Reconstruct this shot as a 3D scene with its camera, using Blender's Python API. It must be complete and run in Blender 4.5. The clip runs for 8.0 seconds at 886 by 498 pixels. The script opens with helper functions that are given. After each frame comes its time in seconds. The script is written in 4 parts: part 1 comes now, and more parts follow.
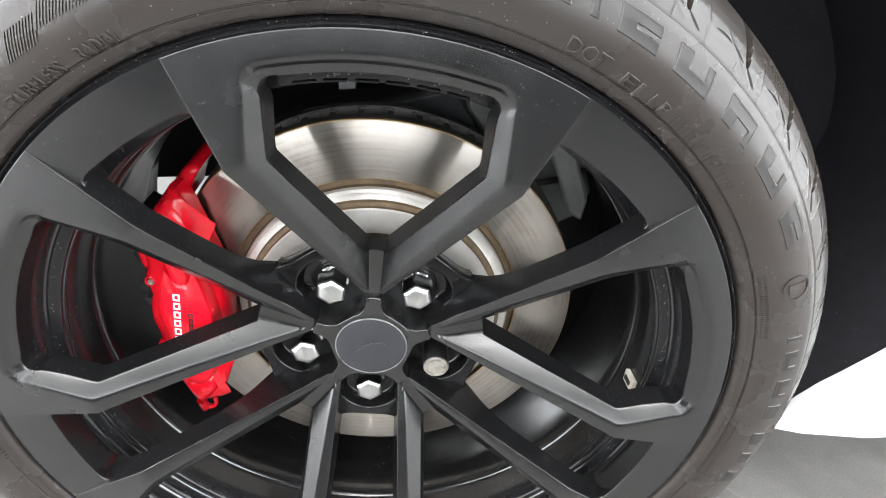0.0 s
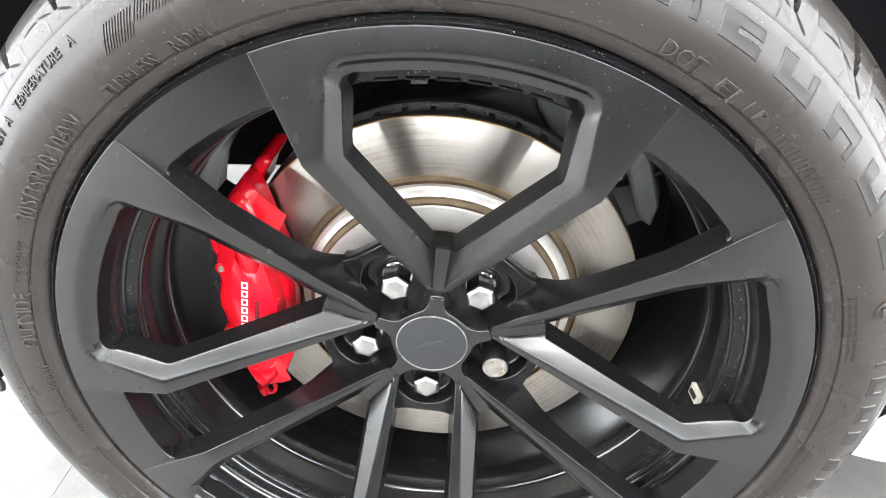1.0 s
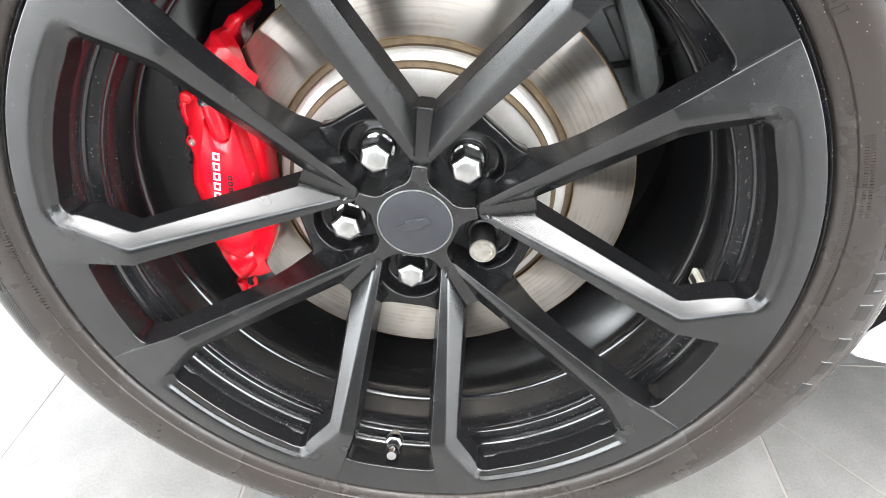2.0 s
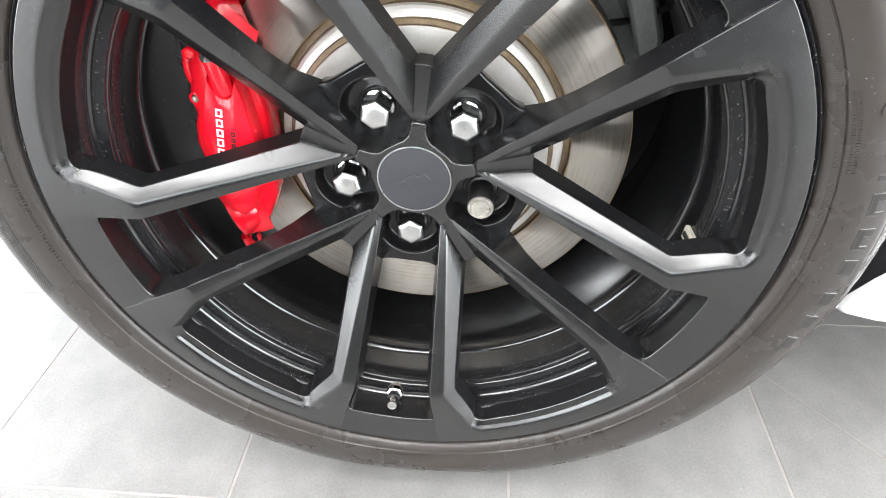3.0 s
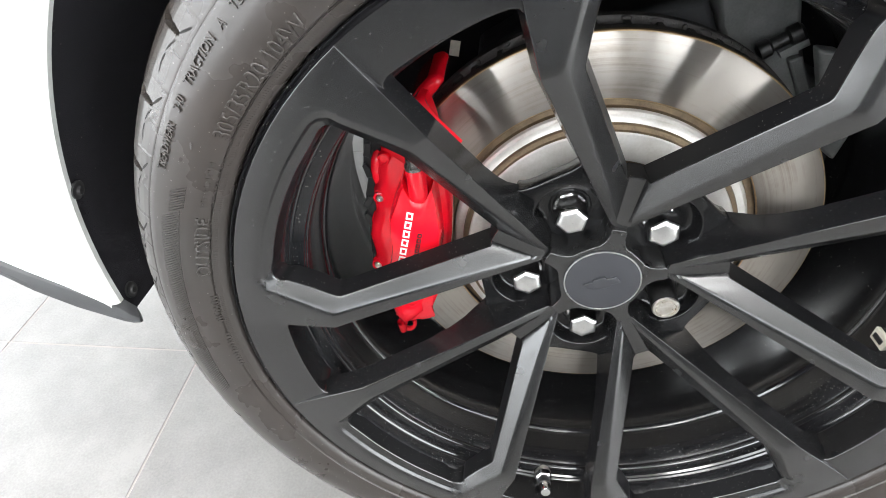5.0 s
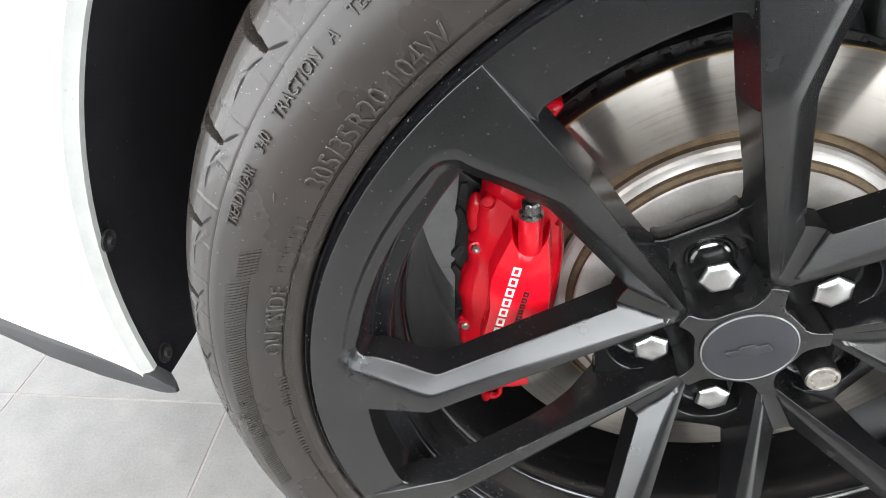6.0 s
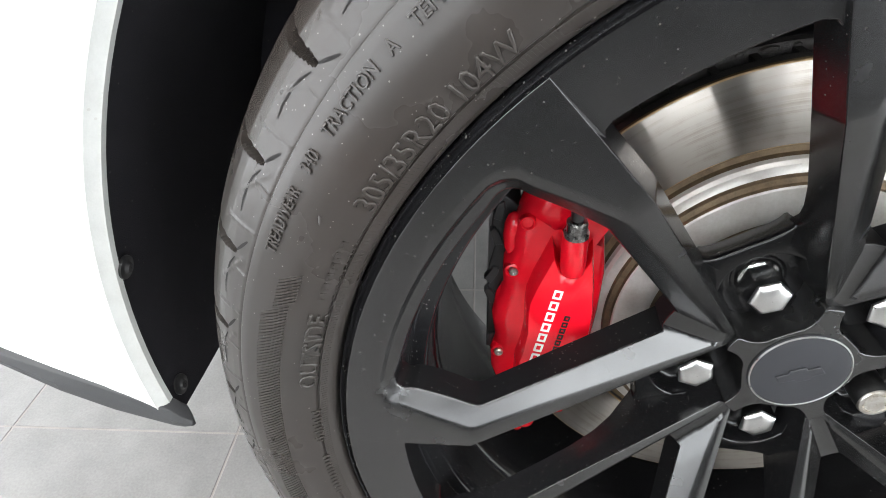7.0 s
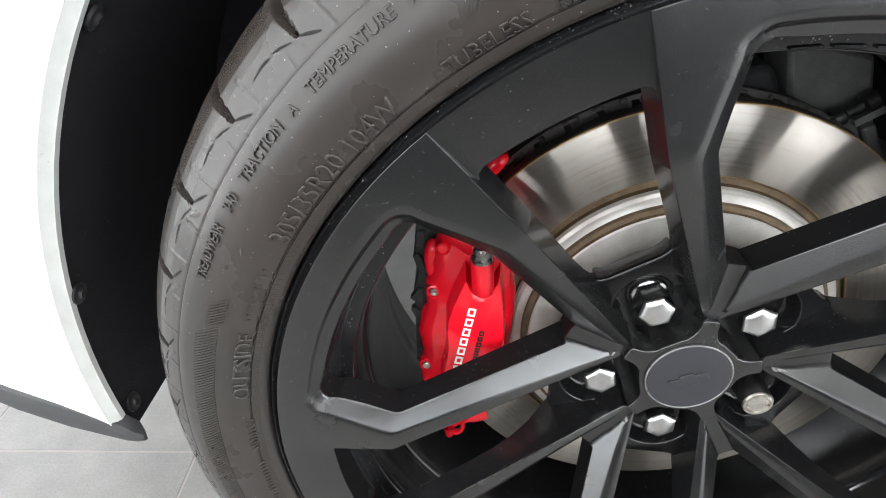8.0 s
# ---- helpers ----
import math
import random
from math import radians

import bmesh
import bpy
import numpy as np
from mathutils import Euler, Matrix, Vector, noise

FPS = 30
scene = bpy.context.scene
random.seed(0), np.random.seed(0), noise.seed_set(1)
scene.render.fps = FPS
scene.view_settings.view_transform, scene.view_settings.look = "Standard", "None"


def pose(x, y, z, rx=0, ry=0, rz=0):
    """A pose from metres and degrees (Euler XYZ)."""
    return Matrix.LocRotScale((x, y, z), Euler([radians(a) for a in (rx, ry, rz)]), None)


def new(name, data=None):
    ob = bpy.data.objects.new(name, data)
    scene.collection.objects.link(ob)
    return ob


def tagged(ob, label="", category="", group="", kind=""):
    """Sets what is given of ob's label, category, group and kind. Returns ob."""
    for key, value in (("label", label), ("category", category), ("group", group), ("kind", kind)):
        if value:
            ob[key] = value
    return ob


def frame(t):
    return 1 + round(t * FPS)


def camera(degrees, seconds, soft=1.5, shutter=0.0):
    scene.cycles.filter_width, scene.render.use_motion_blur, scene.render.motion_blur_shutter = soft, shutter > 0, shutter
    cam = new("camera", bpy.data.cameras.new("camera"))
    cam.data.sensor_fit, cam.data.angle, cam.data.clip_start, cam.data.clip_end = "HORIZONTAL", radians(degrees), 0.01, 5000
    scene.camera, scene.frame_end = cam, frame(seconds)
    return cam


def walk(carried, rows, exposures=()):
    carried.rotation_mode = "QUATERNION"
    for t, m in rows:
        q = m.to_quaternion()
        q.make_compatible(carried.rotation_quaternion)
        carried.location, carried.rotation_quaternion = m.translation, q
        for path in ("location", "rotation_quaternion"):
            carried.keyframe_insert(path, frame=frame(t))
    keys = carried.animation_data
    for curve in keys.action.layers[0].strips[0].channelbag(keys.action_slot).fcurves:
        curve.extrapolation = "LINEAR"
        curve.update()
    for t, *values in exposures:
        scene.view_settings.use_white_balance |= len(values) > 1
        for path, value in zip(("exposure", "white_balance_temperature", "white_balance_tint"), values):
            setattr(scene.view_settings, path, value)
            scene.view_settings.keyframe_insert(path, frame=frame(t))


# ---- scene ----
cam = camera(73.12, 8.0, soft=0.95)
PATH = [
    (0.0, 0.0522, -0.3225, 0.6906, 57.387, 0.523, -1.776),
    (0.5, 0.0423, -0.3212, 0.7051, 57.084, 0.670, 1.843),
    (1.0, 0.0359, -0.3153, 0.6929, 56.705, 0.698, 3.343),
    (1.5, 0.0449, -0.3219, 0.6518, 56.323, 0.696, 3.774),
    (2.0, 0.0562, -0.3350, 0.6065, 54.638, 0.820, 4.339),
    (2.2, 0.0624, -0.3388, 0.6022, 53.280, 1.042, 4.916),
    (3.5, 0.0628, -0.3622, 0.6272, 51.156, 0.789, 4.838),
    (4.0, 0.0587, -0.3773, 0.6623, 51.087, 0.825, 4.807),
    (4.5, -0.0173, -0.3508, 0.6773, 51.041, 0.954, 5.055),
    (5.0, -0.0904, -0.3042, 0.6685, 51.349, 0.886, 5.088),
    (5.2, -0.1136, -0.2849, 0.6574, 51.426, 0.871, 5.088),
    (6.3, -0.1871, -0.2158, 0.6328, 53.706, 1.254, 4.697),
    (6.5, -0.1963, -0.2132, 0.6282, 53.980, 1.254, 4.586),
    (7.0, -0.1991, -0.2137, 0.6310, 54.929, 1.286, 3.847),
    (7.5, -0.1933, -0.2168, 0.6407, 56.198, 1.184, 2.602),
    (8.0, -0.1607, -0.2454, 0.6580, 56.654, 0.718, 1.697),
]
EXPOSURES = ((0.0, 0.36), (0.5, 0.66), (1.0, 0.75), (2.0, 0.79), (3.5, 0.55), (5.0, 0.35), (6.5, 0.0), (8.0, -0.06))
walk(cam, [(t, pose(*p)) for t, *p in PATH], EXPOSURES)

# ---- world and lights ----
HUB = 0.348          # height of the wheel's axis
TURN_V = 83.5        # angle of the first spoke pair
w = bpy.data.worlds.new("world")
scene.world = w
w.use_nodes = True
w.node_tree.nodes["Background"].inputs[0].default_value = (0.95, 0.97, 1.0, 1)
w.node_tree.nodes["Background"].inputs[1].default_value = 0.25
LIGHT = 14.5
# strengths of the unseen glowing backdrops, tuned per side
FILL_EAST = 5.8
FILL_WEST = 4.1
FILL_FRONT = 3.4
# unseen ceiling panels (x, y, width, depth), placed for highlights on the wheel
LIGHTS = ((-1.95, -2.8, 1.1, 0.90), (0.0, -2.65, 1.2, 0.66),
          (-1.95, -1.75, 1.1, 0.30), (0.0, -1.70, 1.1, 0.46), (2.05, -1.75, 1.1, 0.25),
          (-1.95, -0.5, 1.1, 0.40), (0.45, -0.5, 0.6, 0.80), (2.05, -0.5, 1.1, 0.30), (0.2, 1.3, 4.6, 0.15))


# ---- materials ----
def nodes_of(name):
    m = bpy.data.materials.new(name)
    m.use_nodes = True
    nt = m.node_tree
    return m, nt, nt.nodes["Principled BSDF"]


def add(nt, kind, operation="", data_type="", noise_dimensions="", direction_type="", axis="", **values):
    n = nt.nodes.new(kind)
    if operation:
        n.operation = operation
    if data_type:
        n.data_type = data_type
    if noise_dimensions:
        n.noise_dimensions = noise_dimensions
    if direction_type:
        n.direction_type = direction_type
    if axis:
        n.axis = axis
    for key, value in values.items():
        n.inputs[key].default_value = value
    return n


def surface(name, colour, colour2=None, rough=0.5, rough2=None, metal=0.0, scale=40.0, fine=900.0, bump=0.0, dust=0.0, dust_scale=260.0, dust_size=0.30, dust_share=0.12,
            coat=0.0, spec=0.5, vary=0.0, grain=0.35):
    """Two scales of variation in colour and gloss, fine relief, and specks of dust."""
    m, nt, b = nodes_of(name)
    link = nt.links.new
    co = add(nt, "ShaderNodeTexCoord")
    big = add(nt, "ShaderNodeTexNoise", Scale=scale, Detail=5.0, Roughness=0.6)
    small = add(nt, "ShaderNodeTexNoise", Scale=fine, Detail=3.0, Roughness=0.6)
    link(co.outputs["Object"], big.inputs["Vector"])
    link(co.outputs["Object"], small.inputs["Vector"])
    c2 = colour2 or tuple(c * 0.75 for c in colour)
    both = add(nt, "ShaderNodeMath", operation="MULTIPLY_ADD")
    link(small.outputs["Fac"], both.inputs[0])
    both.inputs[1].default_value = grain
    link(big.outputs["Fac"], both.inputs[2])
    ramp = add(nt, "ShaderNodeValToRGB")
    ramp.color_ramp.elements[0].position, ramp.color_ramp.elements[1].position = 0.45 + 0.3 * (grain - 0.35), min(1.0, 0.9 + 0.3 * (grain - 0.35))
    ramp.color_ramp.elements[0].color, ramp.color_ramp.elements[1].color = (*c2, 1), (*colour, 1)
    link(both.outputs[0], ramp.inputs["Fac"])
    last = ramp.outputs["Color"]
    if vary:
        info = add(nt, "ShaderNodeObjectInfo")
        mul = add(nt, "ShaderNodeMapRange")
        mul.inputs["To Min"].default_value, mul.inputs["To Max"].default_value = 1 - vary, 1 + vary
        link(info.outputs["Random"], mul.inputs["Value"])
        hsv = add(nt, "ShaderNodeHueSaturation")
        link(mul.outputs["Result"], hsv.inputs["Value"])
        link(last, hsv.inputs["Color"])
        last = hsv.outputs["Color"]
    if dust:
        speck = add(nt, "ShaderNodeTexVoronoi", Scale=dust_scale)
        where = add(nt, "ShaderNodeTexNoise", Scale=14.0, Detail=2.0)
        link(co.outputs["Object"], speck.inputs["Vector"])
        link(co.outputs["Object"], where.inputs["Vector"])
        rnd = add(nt, "ShaderNodeSeparateColor")
        link(speck.outputs["Color"], rnd.inputs[0])
        size = add(nt, "ShaderNodeMath", operation="MULTIPLY")
        link(rnd.outputs[1], size.inputs[0])
        size.inputs[1].default_value = dust_size
        dense = add(nt, "ShaderNodeMapRange")
        dense.inputs["From Min"].default_value, dense.inputs["From Max"].default_value = 0.35, 0.70
        dense.inputs["To Min"].default_value, dense.inputs["To Max"].default_value = 0.4 * dust_share, 2.0 * dust_share
        link(where.outputs["Fac"], dense.inputs["Value"])
        near = add(nt, "ShaderNodeMath", operation="LESS_THAN")
        link(speck.outputs["Distance"], near.inputs[0])
        link(size.outputs[0], near.inputs[1])
        kept = add(nt, "ShaderNodeMath", operation="LESS_THAN")
        link(rnd.outputs[0], kept.inputs[0])
        link(dense.outputs["Result"], kept.inputs[1])
        hit = add(nt, "ShaderNodeMath", operation="MULTIPLY")
        link(near.outputs[0], hit.inputs[0])
        link(kept.outputs[0], hit.inputs[1])
        amount = add(nt, "ShaderNodeMath", operation="MULTIPLY")
        link(hit.outputs[0], amount.inputs[0])
        amount.inputs[1].default_value = dust
        mix = add(nt, "ShaderNodeMix", data_type="RGBA")
        link(amount.outputs[0], mix.inputs["Factor"])
        link(last, mix.inputs["A"])
        mix.inputs["B"].default_value = (0.42, 0.40, 0.37, 1)
        last = mix.outputs["Result"]
    link(last, b.inputs["Base Color"])
    r = add(nt, "ShaderNodeMapRange")
    r.inputs["From Min"].default_value, r.inputs["From Max"].default_value = 0.3, 0.7
    r.inputs["To Min"].default_value, r.inputs["To Max"].default_value = rough, rough2 if rough2 is not None else rough * 1.25
    link(big.outputs["Fac"], r.inputs["Value"])
    link(r.outputs["Result"], b.inputs["Roughness"])
    b.inputs["Metallic"].default_value = metal
    b.inputs["Specular IOR Level"].default_value = spec
    b.inputs["Coat Weight"].default_value = coat
    b.inputs["Coat Roughness"].default_value = 0.06
    if bump:
        bm_ = add(nt, "ShaderNodeBump", Strength=bump, Distance=0.001)
        link(small.outputs["Fac"], bm_.inputs["Height"])
        link(bm_.outputs["Normal"], b.inputs["Normal"])
    return m


def turned_metal(name, colour, colour2, rough, aniso, rings=900.0):
    """Lathe-turned metal: rings about the wheel's axis stretch the light into spokes."""
    m, nt, b = nodes_of(name)
    link = nt.links.new
    co = add(nt, "ShaderNodeTexCoord")
    sep = add(nt, "ShaderNodeSeparateXYZ")
    link(co.outputs["Object"], sep.inputs[0])
    flat = add(nt, "ShaderNodeCombineXYZ")
    link(sep.outputs["X"], flat.inputs["X"])
    link(sep.outputs["Z"], flat.inputs["Y"])
    length = add(nt, "ShaderNodeVectorMath", operation="LENGTH")
    link(flat.outputs[0], length.inputs[0])
    ring = add(nt, "ShaderNodeTexNoise", noise_dimensions="1D", Scale=rings, Detail=4.0, Roughness=0.7)
    link(length.outputs["Value"], ring.inputs["W"])
    patch = add(nt, "ShaderNodeTexNoise", Scale=22.0, Detail=6.0, Roughness=0.65)
    link(co.outputs["Object"], patch.inputs["Vector"])
    both = add(nt, "ShaderNodeMath", operation="MULTIPLY_ADD")
    link(ring.outputs["Fac"], both.inputs[0])
    both.inputs[1].default_value = 0.5
    wear = add(nt, "ShaderNodeTexNoise", noise_dimensions="1D", Scale=260.0, Detail=2.0, Roughness=0.6)
    link(length.outputs["Value"], wear.inputs["W"])
    worn = add(nt, "ShaderNodeMath", operation="MULTIPLY_ADD")
    link(wear.outputs["Fac"], worn.inputs[0])
    worn.inputs[1].default_value = 0.5
    link(patch.outputs["Fac"], worn.inputs[2])
    link(worn.outputs[0], both.inputs[2])
    ramp = add(nt, "ShaderNodeValToRGB")
    ramp.color_ramp.elements[0].position, ramp.color_ramp.elements[1].position = 0.62, 1.0
    ramp.color_ramp.elements[0].color, ramp.color_ramp.elements[1].color = (*colour2, 1), (*colour, 1)
    link(both.outputs[0], ramp.inputs["Fac"])
    nt.nodes.remove(b)
    gl = add(nt, "ShaderNodeBsdfAnisotropic", Roughness=rough, Anisotropy=aniso)
    link(ramp.outputs["Color"], gl.inputs["Color"])
    tan = add(nt, "ShaderNodeTangent", direction_type="RADIAL", axis="Y")
    link(tan.outputs["Tangent"], gl.inputs["Tangent"])
    dull = add(nt, "ShaderNodeBsdfAnisotropic", Roughness=0.5, Anisotropy=0.35)
    link(ramp.outputs["Color"], dull.inputs["Color"])
    link(tan.outputs["Tangent"], dull.inputs["Tangent"])
    mix = add(nt, "ShaderNodeMixShader", Fac=0.28)
    link(gl.outputs[0], mix.inputs[1])
    link(dull.outputs[0], mix.inputs[2])
    link(mix.outputs[0], nt.nodes["Material Output"].inputs["Surface"])
    return m


SATIN = surface("satin_black_paint", (0.0080, 0.0080, 0.0082), (0.0062, 0.0062, 0.0064), 0.19, 0.29, scale=18, fine=1600, bump=0.008, dust=0.13, dust_scale=750, dust_size=0.30, dust_share=0.06, spec=1.0)
SIDE = surface("gloss_black_side", (0.0075, 0.0075, 0.0080), (0.0055, 0.0055, 0.0060), 0.15, 0.22, scale=25, fine=1200, bump=0.01, dust=0.20, dust_scale=750, dust_share=0.14, spec=0.42)
RIDGE = surface("bright_turned_edge", (0.012, 0.012, 0.013), (0.008, 0.008, 0.009), 0.12, 0.16, scale=30, fine=1500, spec=1.0)
INNER = surface("window_wall_paint", (0.0065, 0.0065, 0.007), (0.0045, 0.0045, 0.005), 0.34, 0.44, scale=25, fine=1200, bump=0.02, dust=0.30, dust_scale=750, dust_share=0.16, spec=0.13)
BARREL = surface("barrel_black_paint", (0.012, 0.012, 0.013), (0.008, 0.008, 0.009), 0.16, 0.24, scale=12, fine=1500, dust=0.4, dust_scale=700, dust_size=0.34, dust_share=0.22, spec=0.38)
CAP = surface("cap_charcoal", (0.028, 0.029, 0.033), (0.023, 0.024, 0.028), 0.42, 0.5, scale=60, fine=1800, bump=0.05)
RUBBER = surface("tyre_rubber", (0.034, 0.0312, 0.0290), (0.033, 0.0270, 0.0238), 0.25, 0.30, scale=9, fine=1500, dust=0.40, dust_scale=650, dust_size=0.28, dust_share=0.07, spec=0.38)
RUBBER_DARK = surface("tyre_rubber_recess", (0.019, 0.0170, 0.0157), (0.015, 0.0132, 0.012), 0.30, 0.38, scale=40, fine=900, bump=0.05, spec=0.35)
CHROME = surface("chrome", (0.80, 0.80, 0.79), (0.70, 0.70, 0.69), 0.05, 0.12, metal=1.0, scale=60, fine=800, bump=0.01)
BRIGHT_NUT = surface("bright_nut_side", (0.78, 0.78, 0.77), (0.66, 0.66, 0.65), 0.14, 0.22, metal=1.0, scale=90, fine=900)
NUT = surface("satin_chrome", (0.74, 0.74, 0.73), (0.62, 0.62, 0.61), 0.26, 0.36, metal=1.0, scale=90, fine=900)
STEEL = surface("lock_steel", (0.72, 0.71, 0.68), (0.50, 0.46, 0.40), 0.25, 0.45, metal=1.0, scale=120, fine=900, bump=0.05)
DISC = turned_metal("turned_disc", (0.54, 0.50, 0.455), (0.32, 0.27, 0.225), 0.20, 0.85, rings=2500.0)
HAT = surface("silver_coated_hat", (0.72, 0.70, 0.665), (0.56, 0.53, 0.485), 0.30, 0.42, metal=0.4, scale=45, fine=500, bump=0.06, dust=0.3, dust_scale=260)
RUST = surface("rust_bloom", (0.23, 0.165, 0.10), (0.12, 0.088, 0.058), 0.4, 0.6, metal=0.6, scale=120, fine=900, bump=0.2)
EDGE = surface("golden_rust_edge", (0.33, 0.225, 0.115), (0.20, 0.13, 0.065), 0.4, 0.6, metal=0.6, scale=160, fine=900, bump=0.2)
MATT = surface("deep_barrel_paint", (0.0085, 0.0085, 0.009), (0.006, 0.006, 0.0065), 0.18, 0.26, scale=12, fine=900, spec=0.8, dust=0.35, dust_scale=450, dust_share=0.06)
CAST = surface("dark_iron_casting", (0.10, 0.095, 0.09), (0.045, 0.042, 0.04), 0.45, 0.7, metal=0.6, scale=90, fine=700, bump=0.5)
RED = surface("red_lacquer", (0.78, 0.006, 0.020), (0.68, 0.004, 0.015), 0.22, 0.28, scale=30, fine=500, coat=0.5, spec=0.4)
WHITE_INK = surface("white_print", (0.85, 0.85, 0.84), (0.8, 0.8, 0.79), 0.4)
BLACK_INK = surface("black_print", (0.012, 0.012, 0.012), None, 0.4)
DARK_STEEL = surface("dark_steel", (0.09, 0.09, 0.09), (0.04, 0.04, 0.04), 0.3, 0.5, metal=0.9, scale=80)
BOLT_STEEL = surface("bolt_steel", (0.30, 0.295, 0.29), (0.16, 0.155, 0.15), 0.22, 0.34, metal=0.9, scale=120, bump=0.05)
WHITE = surface("white_car_paint", (0.84, 0.85, 0.85), (0.82, 0.83, 0.83), 0.25, 0.3, scale=6, fine=60, coat=0.8)
FLANGE = surface("white_flange_paint", (0.62, 0.63, 0.61), (0.54, 0.55, 0.53), 0.35, 0.45, scale=60, fine=700, bump=0.1, dust=0.4)
TRIM = surface("grey_black_plastic", (0.055, 0.056, 0.058), (0.042, 0.043, 0.045), 0.42, 0.55, scale=30, fine=900, bump=0.1)
FELT = surface("black_felt", (0.023, 0.0222, 0.0265), (0.014, 0.0135, 0.0165), 0.85, 0.95, scale=60, fine=1400, bump=0.6, spec=0.2, dust=0.12, dust_scale=400, dust_share=0.06)
PIN = surface("black_pin_plastic", (0.02, 0.02, 0.021), None, 0.3, 0.4)
TILE = surface("grey_stone_tile", (0.198, 0.192, 0.185), (0.126, 0.122, 0.118), 0.29, 0.42, scale=11, fine=330, grain=0.6, bump=0.12, vary=0.05)
GROUT = surface("pale_grout", (0.28, 0.253, 0.237), (0.235, 0.215, 0.20), 0.8, 0.9, scale=60, fine=500, bump=0.3)
ALLOY = surface("grey_cast_alloy", (0.25, 0.255, 0.25), (0.16, 0.165, 0.16), 0.45, 0.6, metal=0.5, scale=50, fine=500, bump=0.3)
GREY_WALL = surface("grey_wall", (0.50, 0.50, 0.50), (0.45, 0.45, 0.45), 0.7, 0.8, scale=3, fine=200)
DARK_WALL = surface("charcoal_wall", (0.05, 0.05, 0.053), (0.04, 0.04, 0.042), 0.6, 0.7, scale=3, fine=200)
PLASTER = surface("white_wall_paint", (0.78, 0.78, 0.77), (0.74, 0.74, 0.73), 0.8, 0.9, scale=3, fine=200, bump=0.1)
CEILING = surface("ceiling_paint", (0.50, 0.495, 0.48), (0.46, 0.455, 0.44), 0.8, 0.9, scale=3, fine=200, bump=0.1)
WEIGHT = surface("cream_weight", (0.66, 0.62, 0.52), (0.5, 0.47, 0.4), 0.5, 0.6, scale=150)


# emission for added backdrops that fill the room from the sides and front
def daylight(name, strength):
    mat, _nt, b = nodes_of(name)
    b.inputs["Base Color"].default_value = (0.8, 0.85, 0.9, 1)
    b.inputs["Emission Color"].default_value = (0.965, 0.985, 1.0, 1)
    b.inputs["Emission Strength"].default_value = strength
    return mat


SKY_EAST = daylight("fill_backdrop_east", FILL_EAST)
SKY_WEST = daylight("fill_backdrop_west", FILL_WEST)
SKY_FRONT = daylight("fill_backdrop_front", FILL_FRONT)
LAMP, _nt, _b = nodes_of("lamp_diffuser")
_b.inputs["Base Color"].default_value = (0.9, 0.9, 0.9, 1)
_b.inputs["Emission Color"].default_value = (1.0, 0.99, 0.985, 1)
_b.inputs["Emission Strength"].default_value = LIGHT


# ---- mesh helpers ----
def mesh_of(name, verts, faces, mats, which=None, smooth=30.0):
    me = bpy.data.meshes.new(name)
    me.from_pydata([tuple(v) for v in verts], [], faces)
    for m in (mats if isinstance(mats, (list, tuple)) else [mats]):
        me.materials.append(m)
    if which:
        me.polygons.foreach_set("material_index", which)
    me.validate()
    b = bmesh.new()
    b.from_mesh(me)
    bmesh.ops.recalc_face_normals(b, faces=b.faces[:])
    b.to_mesh(me)
    b.free()
    if smooth:
        me.polygons.foreach_set("use_smooth", [True] * len(me.polygons))
        me.set_sharp_from_angle(angle=radians(smooth))
    me.update()
    return me


def part(name, me, parent=None, label="", at=None, bevel=0.0, segments=2, even=False):
    ob = new(name, me)
    if parent is not None:
        ob.parent = parent
    if at is not None:
        ob.matrix_local = at
    if label:
        tagged(ob, label)
    if bevel:
        mod = ob.modifiers.new("edge", "BEVEL")
        mod.width, mod.segments, mod.limit_method, mod.angle_limit = bevel, segments, "ANGLE", radians(28)
        mod.harden_normals = False
    if bevel or even:
        wn = ob.modifiers.new("flat", "WEIGHTED_NORMAL")
        wn.keep_sharp, wn.weight, wn.mode = True, 90, "FACE_AREA"
    return ob


def lathe(name, prof, mats, which=None, seg=192, smooth=35.0, closed=False, a0=0.0, a1=360.0):
    """Turn a profile of (radius, y) about the y axis."""
    full = abs(a1 - a0) >= 360
    n = seg if full else seg + 1
    verts, faces, idx = [], [], []
    for r, y in prof:
        for i in range(n):
            a = radians(a0 + (a1 - a0) * i / seg)
            verts.append((r * math.cos(a), y, r * math.sin(a)))
    rows = len(prof)
    for j in range(rows if closed else rows - 1):
        j2 = (j + 1) % rows
        for i in range(seg):
            i2 = (i + 1) % n
            faces.append((j * n + i, j * n + i2, j2 * n + i2, j2 * n + i))
            idx.append(which[j] if which else 0)
    return mesh_of(name, verts, faces, mats, idx, smooth)


